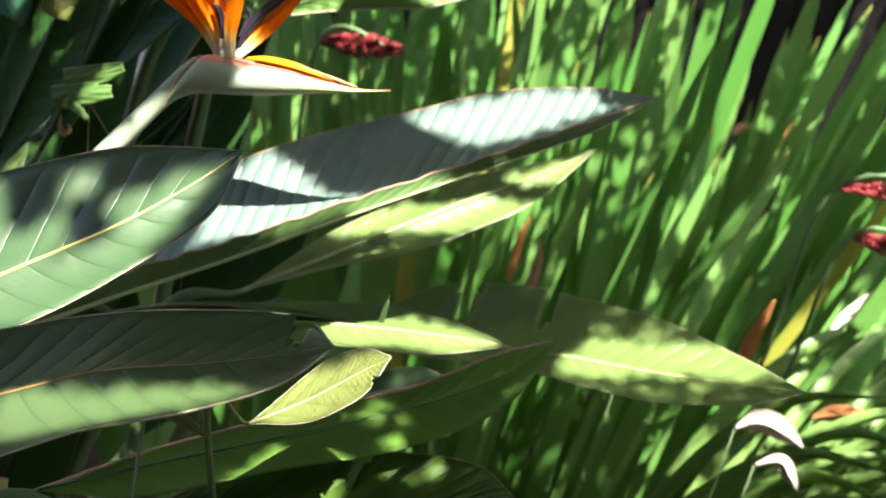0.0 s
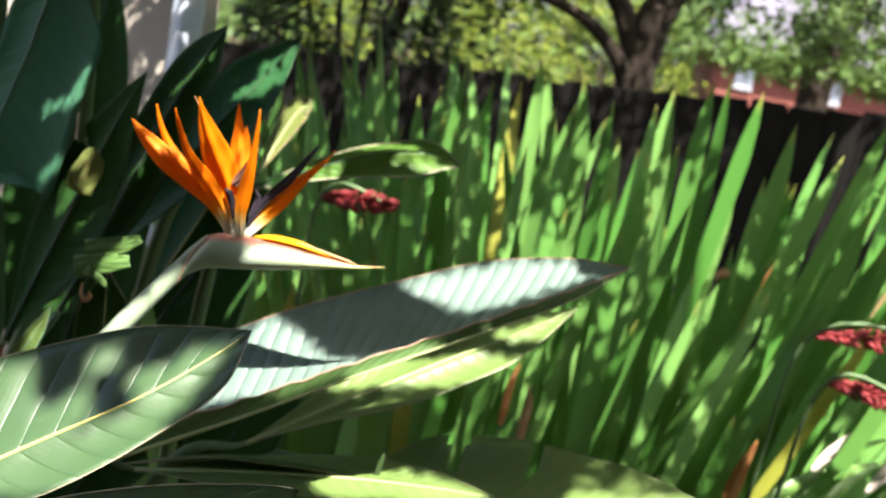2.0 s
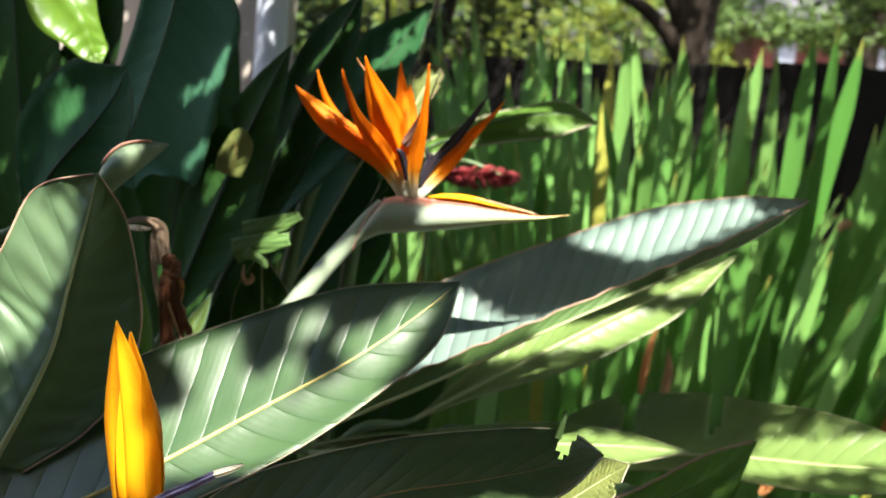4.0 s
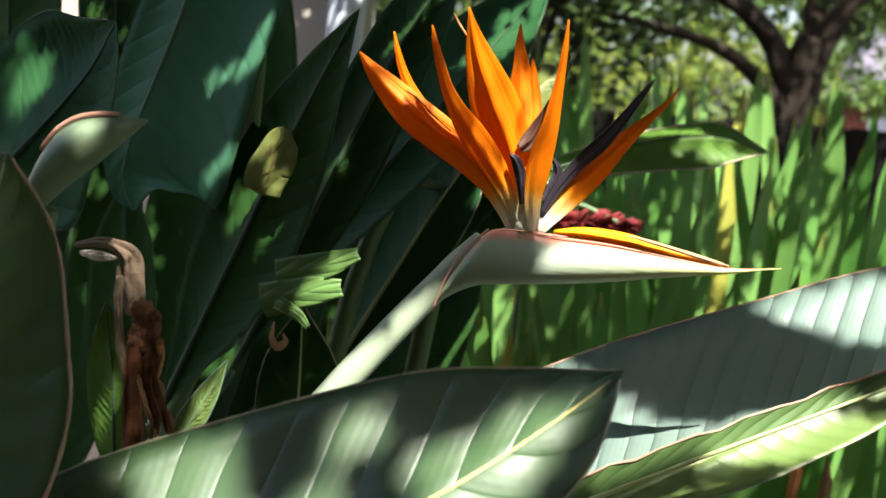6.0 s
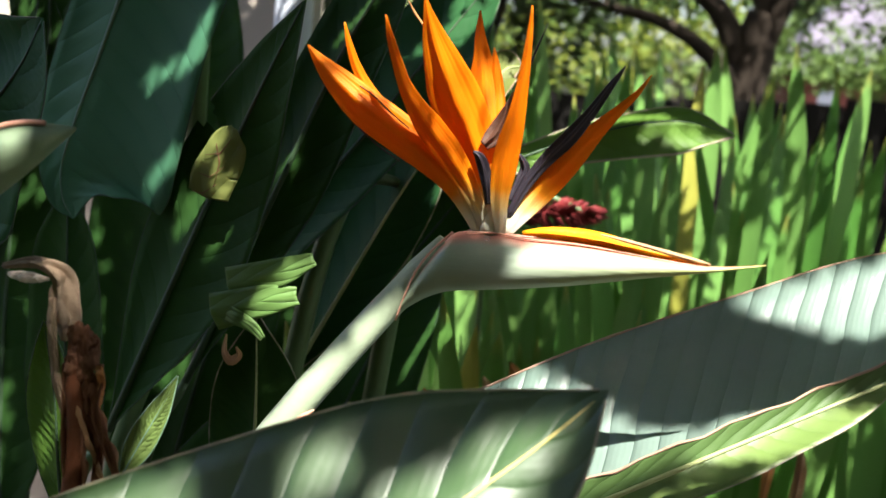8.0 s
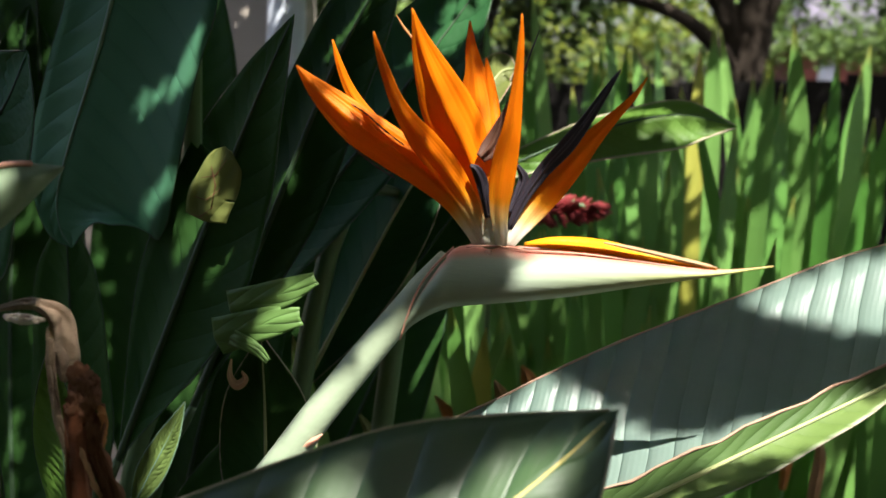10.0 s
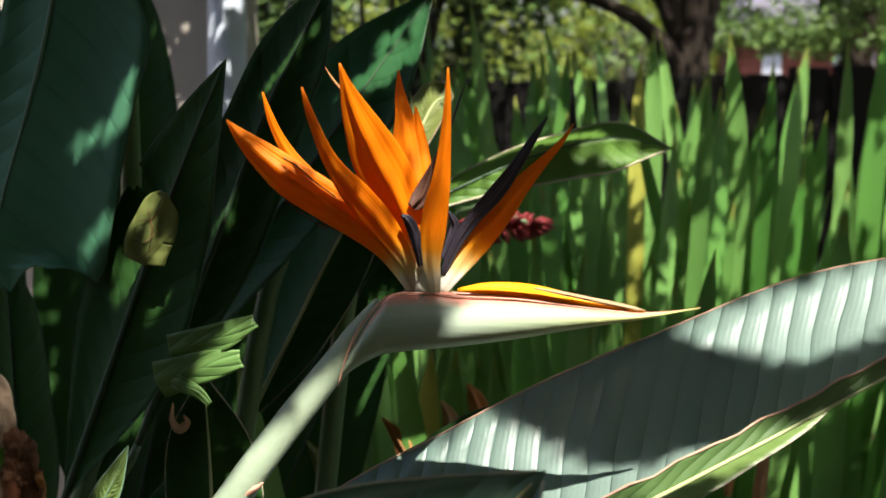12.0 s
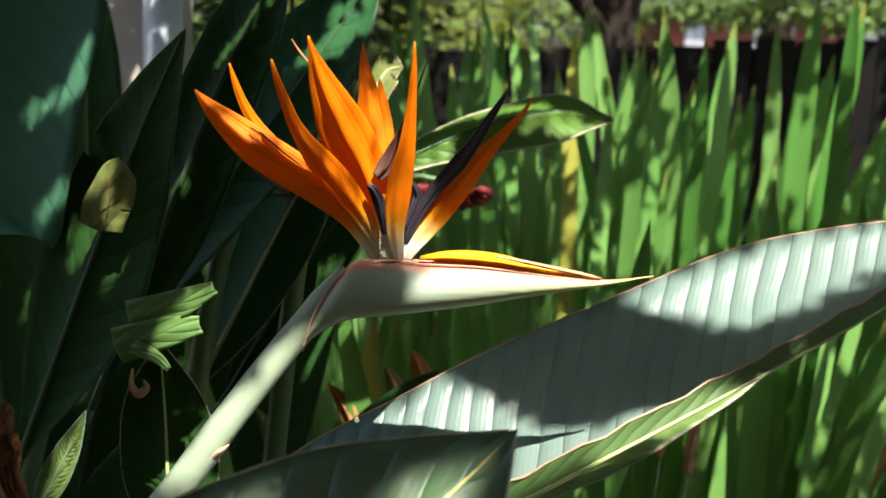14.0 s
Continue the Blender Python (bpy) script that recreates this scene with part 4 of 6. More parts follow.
tube(bm, [Vector(p) for p in spline([(-0.36, -0.16, -0.02), (-0.27, -0.15, 0.6), (-0.215, -0.148, 0.93), (-0.203, -0.147, 1.0)], 24)], [0.010 - 0.0035 * i / 23 for i in range(24)], 10)
part("stalk", bm, PETIOLE, bud)
bm, data = spathe_body([(-0.214, -0.147, 0.992, 1.008, 0.005), (-0.204, -0.147, 1.000, 1.030, 0.010), (-0.192, -0.147, 1.012, 1.042, 0.0115), (-0.176, -0.147, 1.026, 1.047, 0.009), (-0.156, -0.146, 1.0455, 1.047, 0.0006)])
part("spathe", bm, BUD, bud)
bm = bmesh.new()
tube(bm, [(x, y - deep * 0.3, hi) for x, y, lo, hi, deep in data[8:34]], [0.0012] * 26, 6)
part("rim", bm, RED_RIM, bud, "red upper edge")

dead = thing("withered_flower", (-0.20, -0.13, 0.0), "withered brown flower head curled over on its stalk", "dead flower")
bm = bmesh.new()
tube(bm, [Vector(p) for p in spline([(-0.20, -0.13, -0.02), (-0.18, -0.128, 0.55), (-0.160, -0.125, 0.87), (-0.161, -0.125, 0.93), (-0.162, -0.125, 0.95)], 24)], [0.007 - 0.004 * i / 23 for i in range(24)], 10)
part("stalk", bm, DRY_RED, dead)
hood = [
    ([(-0.199, -0.125, 0.98), (-0.187, -0.125, 0.983), (-0.178, -0.127, 0.983), (-0.17, -0.129, 0.978), (-0.169, -0.129, 0.967), (-0.167, -0.128, 0.957), (-0.168, -0.125, 0.95)], [0.0013, 0.0024, 0.0034, 0.0065, 0.0076, 0.0058, 0.001], DRY, 0.8),
    ([(-0.196, -0.125, 0.977), (-0.186, -0.128, 0.977), (-0.176, -0.125, 0.977)], [0.0008, 0.0024, 0.0005], PALE_DRY, 0.5),
    ([(-0.174, -0.125, 0.969), (-0.172, -0.128, 0.951), (-0.168, -0.128, 0.93), (-0.164, -0.125, 0.91), (-0.162, -0.125, 0.885)], [0.0024, 0.0021, 0.0021, 0.0018, 0.0013], DRY, 0.6),
    ([(-0.164, -0.125, 0.941), (-0.161, -0.125, 0.921), (-0.158, -0.127, 0.9), (-0.157, -0.125, 0.883)], [0.0026, 0.0042, 0.005, 0.0044], DRY_BROWN, -0.6),
]
strands = [
    ([(-0.156, -0.125, 0.935), (-0.154, -0.127, 0.919), (-0.149, -0.125, 0.904), (-0.149, -0.125, 0.887)], [0.0021, 0.0034, 0.0026, 0.0021], DRY_BROWN, 0.7),
    ([(-0.149, -0.125, 0.942), (-0.15, -0.125, 0.922), (-0.144, -0.125, 0.907), (-0.138, -0.125, 0.892)], [0.001, 0.0018, 0.0021, 0.0013], DRY_BROWN, -0.8),
    ([(-0.152, -0.125, 0.94), (-0.148, -0.129, 0.939), (-0.149, -0.125, 0.93), (-0.15, -0.125, 0.92)], [0.0008, 0.0018, 0.0016, 0.0008], RUST, 0.8),
    ([(-0.162, -0.125, 0.931), (-0.156, -0.129, 0.916), (-0.151, -0.125, 0.901), (-0.145, -0.125, 0.888)], [0.0013, 0.0013, 0.001, 0.0008], STRAW, 0.8),
]
for i, (pts, wid, mat, fold) in enumerate(hood + strands):
    bm = lance(pts, wid, [w * fold for w in wid], 0.5, 44, 5, 30 + i, 0.0016)
    part("dry_bract", bm, mat, dead, "crumpled dry bract", thick=0.0009)
bm = bmesh.new()
for i, (at, size) in enumerate((
        ((-0.159, -0.125, 0.952), (0.0052, 0.0042, 0.0068)),
        ((-0.154, -0.125, 0.946), (0.0044, 0.0036, 0.0073)),
        ((-0.161, -0.125, 0.94), (0.005, 0.004, 0.0052)),
        ((-0.156, -0.125, 0.937), (0.0039, 0.0031, 0.0039)),
        ((-0.159, -0.125, 0.946), (0.0058, 0.0046, 0.0058)),
        ((-0.154, -0.125, 0.932), (0.0031, 0.0025, 0.0058)),
        ((-0.161, -0.125, 0.933), (0.0034, 0.0027, 0.0047)))):
    made = bmesh.ops.create_icosphere(bm, subdivisions=4, radius=1.0)
    for v in made["verts"]:
        crease = noise.noise(v.co * 1.5 + Vector((3 * i, 0, 0))) * 0.5 - abs(noise.noise(Vector((v.co.x * 3.2, v.co.y * 3.2, v.co.z * 1.4)) + Vector((0, 7 * i, 0)))) * 0.7 + 0.15
        v.co = Vector(at) + Vector((v.co.x * size[0], v.co.y * size[1], v.co.z * size[2])) * (1 + crease)
part("crumpled_core", bm, DRY_BROWN, dead, "shrunken reddish brown petals")

# ---- lime leaf on a hanging twig ----
twig = thing("twig", (-0.044, -0.55, 1.177), "bright lime green leaf hanging on a thin twig", "twig")
bm, line, _ = paddle([(-0.053, -0.55, 1.168, 0, 0, 0, 0), (-0.042, -0.55, 1.15, -0.014, -0.005, 0.011, 0.005), (-0.031, -0.55, 1.137, -0.011, -0.005, 0.004, 0.005), (-0.027, -0.55, 1.127, -0.005, -0.003, 0.004, 0.005), (-0.023, -0.55, 1.122, 0, 0, 0, 0)], 40, 5, 0.15, 0.0004, 8, (), 40)
part("leaf", bm, LEAF_LIME, twig, thick=0.0004)
bm = bmesh.new()
tube(bm, [(-0.044, -0.55, 1.178), (-0.05, -0.555, 1.21), (-0.09, -0.6, 1.5), (-0.3, -0.9, 2.2), (-0.7, -1.5, 3.1)], [0.0012, 0.0012, 0.002, 0.004, 0.008], 6)
part("stem", bm, BARK, twig)

curl = thing("dry_curl", (-0.164, 0.078, 0.915), "small curled brown dry leaf tip hanging from a leaf", "dead leaf")
bm = lance([(-0.166, 0.078, 0.914), (-0.167, 0.078, 0.903), (-0.162, 0.076, 0.898), (-0.157, 0.077, 0.902), (-0.159, 0.078, 0.907)], [0.0005, 0.002, 0.003, 0.002, 0.0005], [0.001, 0.002, 0.002, 0.002, 0.0], 0.4, 24, 3, 41)
part("strip", bm, STRAW, curl, thick=0.0005)


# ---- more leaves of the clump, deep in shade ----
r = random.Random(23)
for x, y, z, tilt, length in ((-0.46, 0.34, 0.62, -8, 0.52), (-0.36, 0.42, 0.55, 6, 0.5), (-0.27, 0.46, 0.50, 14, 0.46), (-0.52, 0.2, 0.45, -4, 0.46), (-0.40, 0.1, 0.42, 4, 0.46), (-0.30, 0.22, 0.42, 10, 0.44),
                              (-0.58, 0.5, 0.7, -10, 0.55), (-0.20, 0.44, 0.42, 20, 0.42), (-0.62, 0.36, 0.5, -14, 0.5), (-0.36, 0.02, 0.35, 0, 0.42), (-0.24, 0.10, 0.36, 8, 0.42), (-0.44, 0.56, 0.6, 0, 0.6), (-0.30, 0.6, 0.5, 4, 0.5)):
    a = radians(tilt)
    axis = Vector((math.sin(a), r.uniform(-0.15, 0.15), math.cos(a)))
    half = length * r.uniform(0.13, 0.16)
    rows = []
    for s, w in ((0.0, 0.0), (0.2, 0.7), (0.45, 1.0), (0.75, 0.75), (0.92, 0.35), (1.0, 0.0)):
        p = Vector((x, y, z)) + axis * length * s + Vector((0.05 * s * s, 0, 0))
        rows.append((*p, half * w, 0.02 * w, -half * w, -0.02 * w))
    strelitzia_leaf("dark green leaf deep in the shade of the clump", rows, LEAF_DEEPSHADE, RIB_DIM, RIB_DIM, (x - 0.05, y), 0.003, (), 60 + int(100 * y))


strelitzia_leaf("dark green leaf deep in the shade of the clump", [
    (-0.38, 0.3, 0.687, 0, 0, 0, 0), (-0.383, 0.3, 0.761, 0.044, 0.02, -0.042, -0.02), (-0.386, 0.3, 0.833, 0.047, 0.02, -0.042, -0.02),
    (-0.389, 0.3, 0.909, 0.033, 0.01, -0.03, -0.01), (-0.392, 0.3, 0.969, 0, 0, 0, 0)], LEAF_DEEPSHADE, RIB_DIM, RIB_DIM, (-0.42, 0.32), 0.003, (), 91)

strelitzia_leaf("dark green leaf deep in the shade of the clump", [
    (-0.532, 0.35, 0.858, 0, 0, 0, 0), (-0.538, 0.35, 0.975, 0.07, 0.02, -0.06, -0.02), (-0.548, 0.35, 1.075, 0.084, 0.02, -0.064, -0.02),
    (-0.557, 0.35, 1.172, 0.07, 0.02, -0.059, -0.02), (-0.563, 0.35, 1.255, 0, 0, 0, 0)], LEAF_DEEPSHADE, RIB_DIM, RIB_DIM, (-0.6, 0.36), 0.003, (), 92)
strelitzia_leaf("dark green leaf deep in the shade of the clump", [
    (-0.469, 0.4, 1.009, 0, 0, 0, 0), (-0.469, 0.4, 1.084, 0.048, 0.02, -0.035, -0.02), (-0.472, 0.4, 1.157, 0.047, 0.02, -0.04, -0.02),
    (-0.473, 0.4, 1.215, 0, 0, 0, 0)], LEAF_DEEPSHADE, RIB_DIM, RIB_DIM, (-0.5, 0.41), 0.003, (), 93)

# ---- iris bed ----
def sword_mesh(name, length, width, bend, twist, material, seed):
    """One iris blade: flat sword with a keel down the middle and a long point."""
    r = random.Random(seed)
    n, verts, faces, uvs = 18, [], [], []
    for i in range(n + 1):
        v = i / n
        w = width * (0.62 + 0.38 * math.sin(min(1, v * 1.5) * 1.57)) * (1 - max(0, (v - 0.88) / 0.12) ** 1.8)
        w = max(w, 0.0004)
        cx = bend * v * v * length + 0.004 * math.sin(v * 9 + seed)
        z, a = length * v, twist * v
        for s in (-1, 0, 1):
            x, y = s * w, (0.16 * width if s == 0 else 0.0)
            verts.append((cx + x * math.cos(a) - y * math.sin(a), x * math.sin(a) + y * math.cos(a), z - 0.15 * bend * abs(bend) * v**3 * length))
            uvs.append((0.5 + s / 2, v))
        if i:
            b = 3 * i
            faces += [(b - 3, b - 2, b + 1, b), (b - 2, b - 1, b + 2, b + 1)]
    me = bpy.data.meshes.new(name)
    me.from_pydata(verts, [], faces)
    layer = me.uv_layers.new(name="UVMap")
    for loop in me.loops:
        layer.data[loop.index].uv = uvs[loop.vertex_index]
    me.polygons.foreach_set("use_smooth", [True] * len(me.polygons))
    me.materials.append(material)
    return me


BLADES = [sword_mesh("leaf_blade", 1.0, rng.uniform(0.011, 0.020), rng.uniform(-0.08, 0.08), rng.uniform(-0.5, 0.5), SWORD, k) for k in range(14)]
DRY_BLADES = [sword_mesh("dry_blade", 0.8, 0.010, 0.12, 0.6, STRAW, 50), sword_mesh("dry_blade", 0.75, 0.009, 0.2, -0.7, RUST, 51), sword_mesh("yellow_blade", 1.0, 0.014, 0.03, 0.3, SWORD_YELLOW, 52)]


def lean_at(x, y):
    return max(-6.0, min(38.0, (x - 0.20) * 85.0 if y < 1.1 else (x - 0.32) * 62.0))


def iris_fan(x, y, height, count, r):
    ob = thing("iris_clump", (x, y, 0.0), "clump of upright sword-shaped green iris leaves", "iris plant", "iris clumps")
    turn = r.uniform(-25, 25)
    for k in range(count):
        me = r.choice(BLADES)
        name = "leaf_blade"
        if r.random() < 0.035:
            me = r.choice(DRY_BLADES)
            name = "dry_blade" if me is not DRY_BLADES[2] else "yellow_blade"
        lean = lean_at(x, y) + (k - count / 2 + 0.5) * r.uniform(2.0, 5.0) + r.uniform(-6, 6)
        size = height * (r.uniform(0.88, 1.05) if k % 3 else r.uniform(0.6, 0.9)) / math.cos(radians(lean_at(x, y)))
        leaf = new(name, me)
        leaf.parent = ob
        leaf.matrix_basis = pose(r.uniform(-0.02, 0.02) + (k - count / 2) * 0.014, r.uniform(-0.03, 0.03), -0.01, r.uniform(-9, 7), lean, turn + r.uniform(-25, 25)) @ Matrix.Diagonal((1, 1, size, 1))
    return ob


r = random.Random(11)
for j, y in enumerate((0.80, 0.98, 1.18, 1.42, 1.70)):
    for k in range(16):
        x = -0.36 + k * 0.12 + (0.07 if j % 2 else 0.0) + r.uniform(-0.03, 0.03)
        if x < -0.12 and y < 0.9:
            continue
        tall = 1.06 + 0.11 * (y > 1.1) if x > -0.1 else 0.96
        iris_fan(x, y + r.uniform(-0.04, 0.04), tall * (0.88 if y < 0.9 else 1.0), 8 if y > 1.1 else 6, r)

for x, y, h in ((-0.17, 0.56, 0.84), (-0.10, 0.62, 0.88), (-0.04, 0.56, 0.86), (0.02, 0.64, 0.88), (0.08, 0.58, 0.82), (-0.13, 0.70, 0.9)):
    iris_fan(x, y, h, 5, r)

# the rest of the bed, further back
verts, faces, uvs = [], [], []
for k in range(420):
    x, y = r.uniform(-1.2, 3.2), r.uniform(1.85, 3.5)
    lean, h, w, turn = radians(lean_at(x, y) * 0.7 + r.uniform(-9, 9)), r.uniform(0.6, 0.95), r.uniform(0.012, 0.02), r.uniform(-0.8, 0.8)
    b = len(verts)
    for i in range(6):
        v = i / 5
        ww = w * (1 - max(0, v - 0.6) / 0.4) + 0.0005
        cx, cz = x + math.sin(lean) * h * v + 0.06 * v * v, math.cos(lean) * h * v
        verts += [(cx - ww * math.cos(turn), y - ww * math.sin(turn), cz), (cx + ww * math.cos(turn), y + ww * math.sin(turn), cz)]
        uvs += [(0, v), (1, v)]
        if i:
            c = b + 2 * i
            faces.append((c - 2, c - 1, c + 1, c))
me = bpy.data.meshes.new("iris_bed")
me.from_pydata(verts, [], faces)
layer = me.uv_layers.new(name="UVMap")
for loop in me.loops:
    layer.data[loop.index].uv = uvs[loop.vertex_index]
me.materials.append(SWORD)
tagged(new("iris_bed", me), "dense bed of green sword-shaped iris leaves", "iris bed", kind="stuff")


def strap_clump(x, y, count, seed, reach, label):
    """Narrow leaves that rise from one crown and arch outwards."""
    r = random.Random(seed)
    ob = thing("strap_leaf_clump", (x, y, 0.0), label, "plant", "strap-leaved plants")
    for k in range(count):
        a, l = r.uniform(-1.0, 0.8), reach * r.uniform(0.75, 1.15)
        h = r.uniform(0.50, 0.72)
        d = Vector((math.cos(a), math.sin(a), 0))
        c = Vector((x, y, 0)) + Vector((r.uniform(-0.05, 0.05), r.uniform(-0.05, 0.05), -0.01))
        pts = [c, c + d * l * 0.30 + Vector((0, 0, h * 0.62)), c + d * l * 0.65 + Vector((0, 0, h * 0.93)), c + d * l + Vector((0, 0, h * r.uniform(0.95, 1.05)))]
        w = r.uniform(0.008, 0.014)
        bm = lance([tuple(p) for p in pts], [w * 0.8, w, w * 0.85, 0.0004], [0.006, 0.007, 0.005, 0.0], 0.25, 16, 2, k)
        part("strap_leaf", bm, STRAP, ob, thick=0.0005)
    return ob


strap_clump(0.42, 0.62, 26, 3, 0.50, "clump of arching narrow bright green strap leaves")
strap_clump(0.52, 0.48, 22, 4, 0.42, "low clump of arching narrow green strap leaves")
strap_clump(0.66, 0.74, 22, 5, 0.45, "clump of arching narrow bright green strap leaves")


def red_spike(a, b, stem_root, label):
    """A red bottlebrush-like flower spike lying along a to b, on a stem."""
    ob = thing("red_flower_spike", (*stem_root, 0.0), label, "flower", "red flower spikes")
    bm = bmesh.new()
    a, b = Vector(a), Vector(b)
    tube(bm, [Vector(p) for p in spline([(*stem_root, -0.02), tuple(Vector((*stem_root, 0)).lerp(a, 0.6) + Vector((0.02, 0, 0.05))), tuple(a), tuple(b)], 20)], 0.003, 6)
    part("stem", bm, PETIOLE, ob)
    r = random.Random(int(a.x * 1000))
    bm = bmesh.new()
    way = (b - a).normalized()
    for k in range(150):
        s = k / 150
        out = Vector((r.gauss(0, 1), r.gauss(0, 1), r.gauss(0, 1)))
        out = (out - way * out.dot(way)).normalized()
        p = a.lerp(b, s)
        size = 0.019 * math.sin(0.35 + 2.5 * s)
        tube(bm, [p, p + out * size * 0.6 + way * 0.004, p + out * size + way * 0.010], [0.0022, 0.0028, 0.0009], 4)
    part("flower_head", bm, RED_SPIKE, ob, "dense head of small dark red florets")


red_spike((-0.090, 0.71, 0.942), (0.020, 0.71, 0.950), (-0.2, 0.8), "dark red flower spike among the iris leaves")
red_spike((0.641, 0.73, 0.88), (0.85, 0.73, 0.905), (0.5, 0.8), "slender red flower spike leaning over the bed")
red_spike((0.665, 0.68, 0.829), (0.808, 0.68, 0.814), (0.52, 0.76), "slender red flower spike leaning over the bed")


def dry_piece(label, points, widths, material, seed):
    at = points[0]
    ob = thing("dead_leaf", at, label, "dead leaf", "dead leaves")
    bm = lance(points, widths, [w * 0.7 for w in widths], 0.4, 22, 4, seed, 0.0012)
    part("blade", bm, material, ob, thick=0.0006)
    bm = bmesh.new()
    tube(bm, [Vector(points[0]), Vector(points[0]) + Vector((-0.01, 0.01, -0.15)), Vector((points[0][0] - 0.03, points[0][1] + 0.02, -0.01))], [0.0008, 0.001, 0.0014], 5)
    part("stem", bm, PETIOLE, ob)


dry_piece("withered orange leaf hanging among the irises", [(0.585, 0.8, 0.57), (0.593, 0.8, 0.60), (0.602, 0.8, 0.65), (0.612, 0.8, 0.69)], [0.003, 0.012, 0.008, 0.001], RUST, 60)
dry_piece("pale dried flower remains, papery and curled", [(0.53, 0.4, 0.635), (0.555, 0.39, 0.652), (0.585, 0.39, 0.645), (0.61, 0.4, 0.63)], [0.002, 0.014, 0.012, 0.001], PALE_DRY, 61)
dry_piece("pale dried flower remains, papery and curled", [(0.56, 0.39, 0.60), (0.585, 0.38, 0.615), (0.60, 0.38, 0.60), (0.615, 0.39, 0.58)], [0.002, 0.008, 0.008, 0.001], PALE_DRY, 62)
dry_piece("dry orange leaf end lying over green leaves", [(0.66, 0.6, 0.595), (0.685, 0.6, 0.605), (0.71, 0.6, 0.61), (0.735, 0.6, 0.615)], [0.004, 0.012, 0.010, 0.001], RUST, 63)
dry_piece("dry brown iris leaf end", [(-0.08, 0.5, 0.68), (-0.086, 0.5, 0.72), (-0.10, 0.5, 0.76), (-0.118, 0.5, 0.785)], [0.006, 0.009, 0.008, 0.001], RUST, 64)
dry_piece("dry brown iris leaf end", [(-0.045, 0.52, 0.70), (-0.05, 0.52, 0.75), (-0.055, 0.52, 0.78), (-0.064, 0.52, 0.80)], [0.006, 0.010, 0.008, 0.001], STRAW, 65)
dry_piece("dry brown iris leaf end", [(-0.025, 0.55, 0.76), (-0.03, 0.55, 0.78), (-0.035, 0.55, 0.795), (-0.042, 0.55, 0.81)], [0.006, 0.010, 0.008, 0.001], RUST, 66)
dry_piece("yellowed iris leaf end", [(-0.14, 0.4, 0.72), (-0.15, 0.4, 0.75), (-0.158, 0.4, 0.775), (-0.166, 0.4, 0.79)], [0.005, 0.006, 0.005, 0.001], LEAF_YELLOW, 67)
dry_piece("dry tan iris leaf end", [(0.53, 1.07, 0.875), (0.536, 1.07, 0.884), (0.544, 1.07, 0.889), (0.552, 1.07, 0.888)], [0.004, 0.008, 0.008, 0.002], STRAW, 68)

dry_piece("pale dried flower stalk among green leaves", [(0.70, 0.8, 0.66), (0.715, 0.8, 0.685), (0.742, 0.8, 0.715), (0.775, 0.8, 0.755)], [0.004, 0.008, 0.010, 0.001], PALE_DRY, 69)
dry_piece("papery white dried leaf end", [(0.77, 0.75, 0.66), (0.79, 0.75, 0.69), (0.81, 0.75, 0.72), (0.825, 0.75, 0.745)], [0.003, 0.010, 0.008, 0.001], PALE_DRY, 70)
dry_piece("dry orange leaf end", [(0.40, 0.6, 0.57), (0.41, 0.6, 0.585), (0.42, 0.6, 0.60), (0.43, 0.6, 0.605)], [0.004, 0.009, 0.008, 0.001], RUST, 71)
dry_piece("dry tan iris leaf end", [(0.262, 0.7, 0.64), (0.264, 0.7, 0.67), (0.266, 0.7, 0.70), (0.262, 0.7, 0.73)], [0.006, 0.007, 0.006, 0.001], STRAW, 72)
dry_piece("dry brown iris leaf end", [(0.23, 0.7, 0.66), (0.232, 0.7, 0.69), (0.236, 0.7, 0.73), (0.243, 0.7, 0.76)], [0.004, 0.006, 0.005, 0.001], RUST, 73)
dry_piece("pale yellow hooked leaf point", [(0.072, -0.3, 0.838), (0.086, -0.3, 0.839), (0.099, -0.3, 0.834), (0.112, -0.3, 0.830)], [0.004, 0.0055, 0.0035, 0.0004], LEAF_YELLOW, 74)
# ---- wall corner with downpipe ----
bm = bmesh.new()
box(bm, (-3.0, 1.28, -0.05), (-0.545, 1.5, 3.4), 0.006)
wall = solid("wall_west", bm, RENDER_WALL, "beige rendered garden wall in shade", "wall", "structure")
pipe = thing("downpipe", (-0.514, 1.23, 0.0), "pale blue-grey painted downpipe against a wall corner", "downpipe")
bm = bmesh.new()
tube(bm, [(-0.514, 1.23, -0.02), (-0.514, 1.23, 1.0), (-0.514, 1.23, 2.0), (-0.514, 1.23, 3.3)], 0.03, 20)
part("pipe", bm, PIPE, pipe)
for z in (0.6, 1.9):
    bm = bmesh.new()
    tube(bm, [(-0.514, 1.23, z), (-0.514, 1.23, z + 0.03)], 0.034, 20)
    part("bracket", bm, PIPE, pipe)

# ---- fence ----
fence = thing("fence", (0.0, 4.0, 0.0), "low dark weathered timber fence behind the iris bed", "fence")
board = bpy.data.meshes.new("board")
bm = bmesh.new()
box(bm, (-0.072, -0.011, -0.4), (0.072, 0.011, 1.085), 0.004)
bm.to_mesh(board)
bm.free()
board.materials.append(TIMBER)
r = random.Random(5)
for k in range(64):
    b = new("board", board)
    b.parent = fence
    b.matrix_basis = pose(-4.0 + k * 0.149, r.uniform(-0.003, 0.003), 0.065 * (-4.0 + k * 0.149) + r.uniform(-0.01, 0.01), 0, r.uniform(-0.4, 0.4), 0)
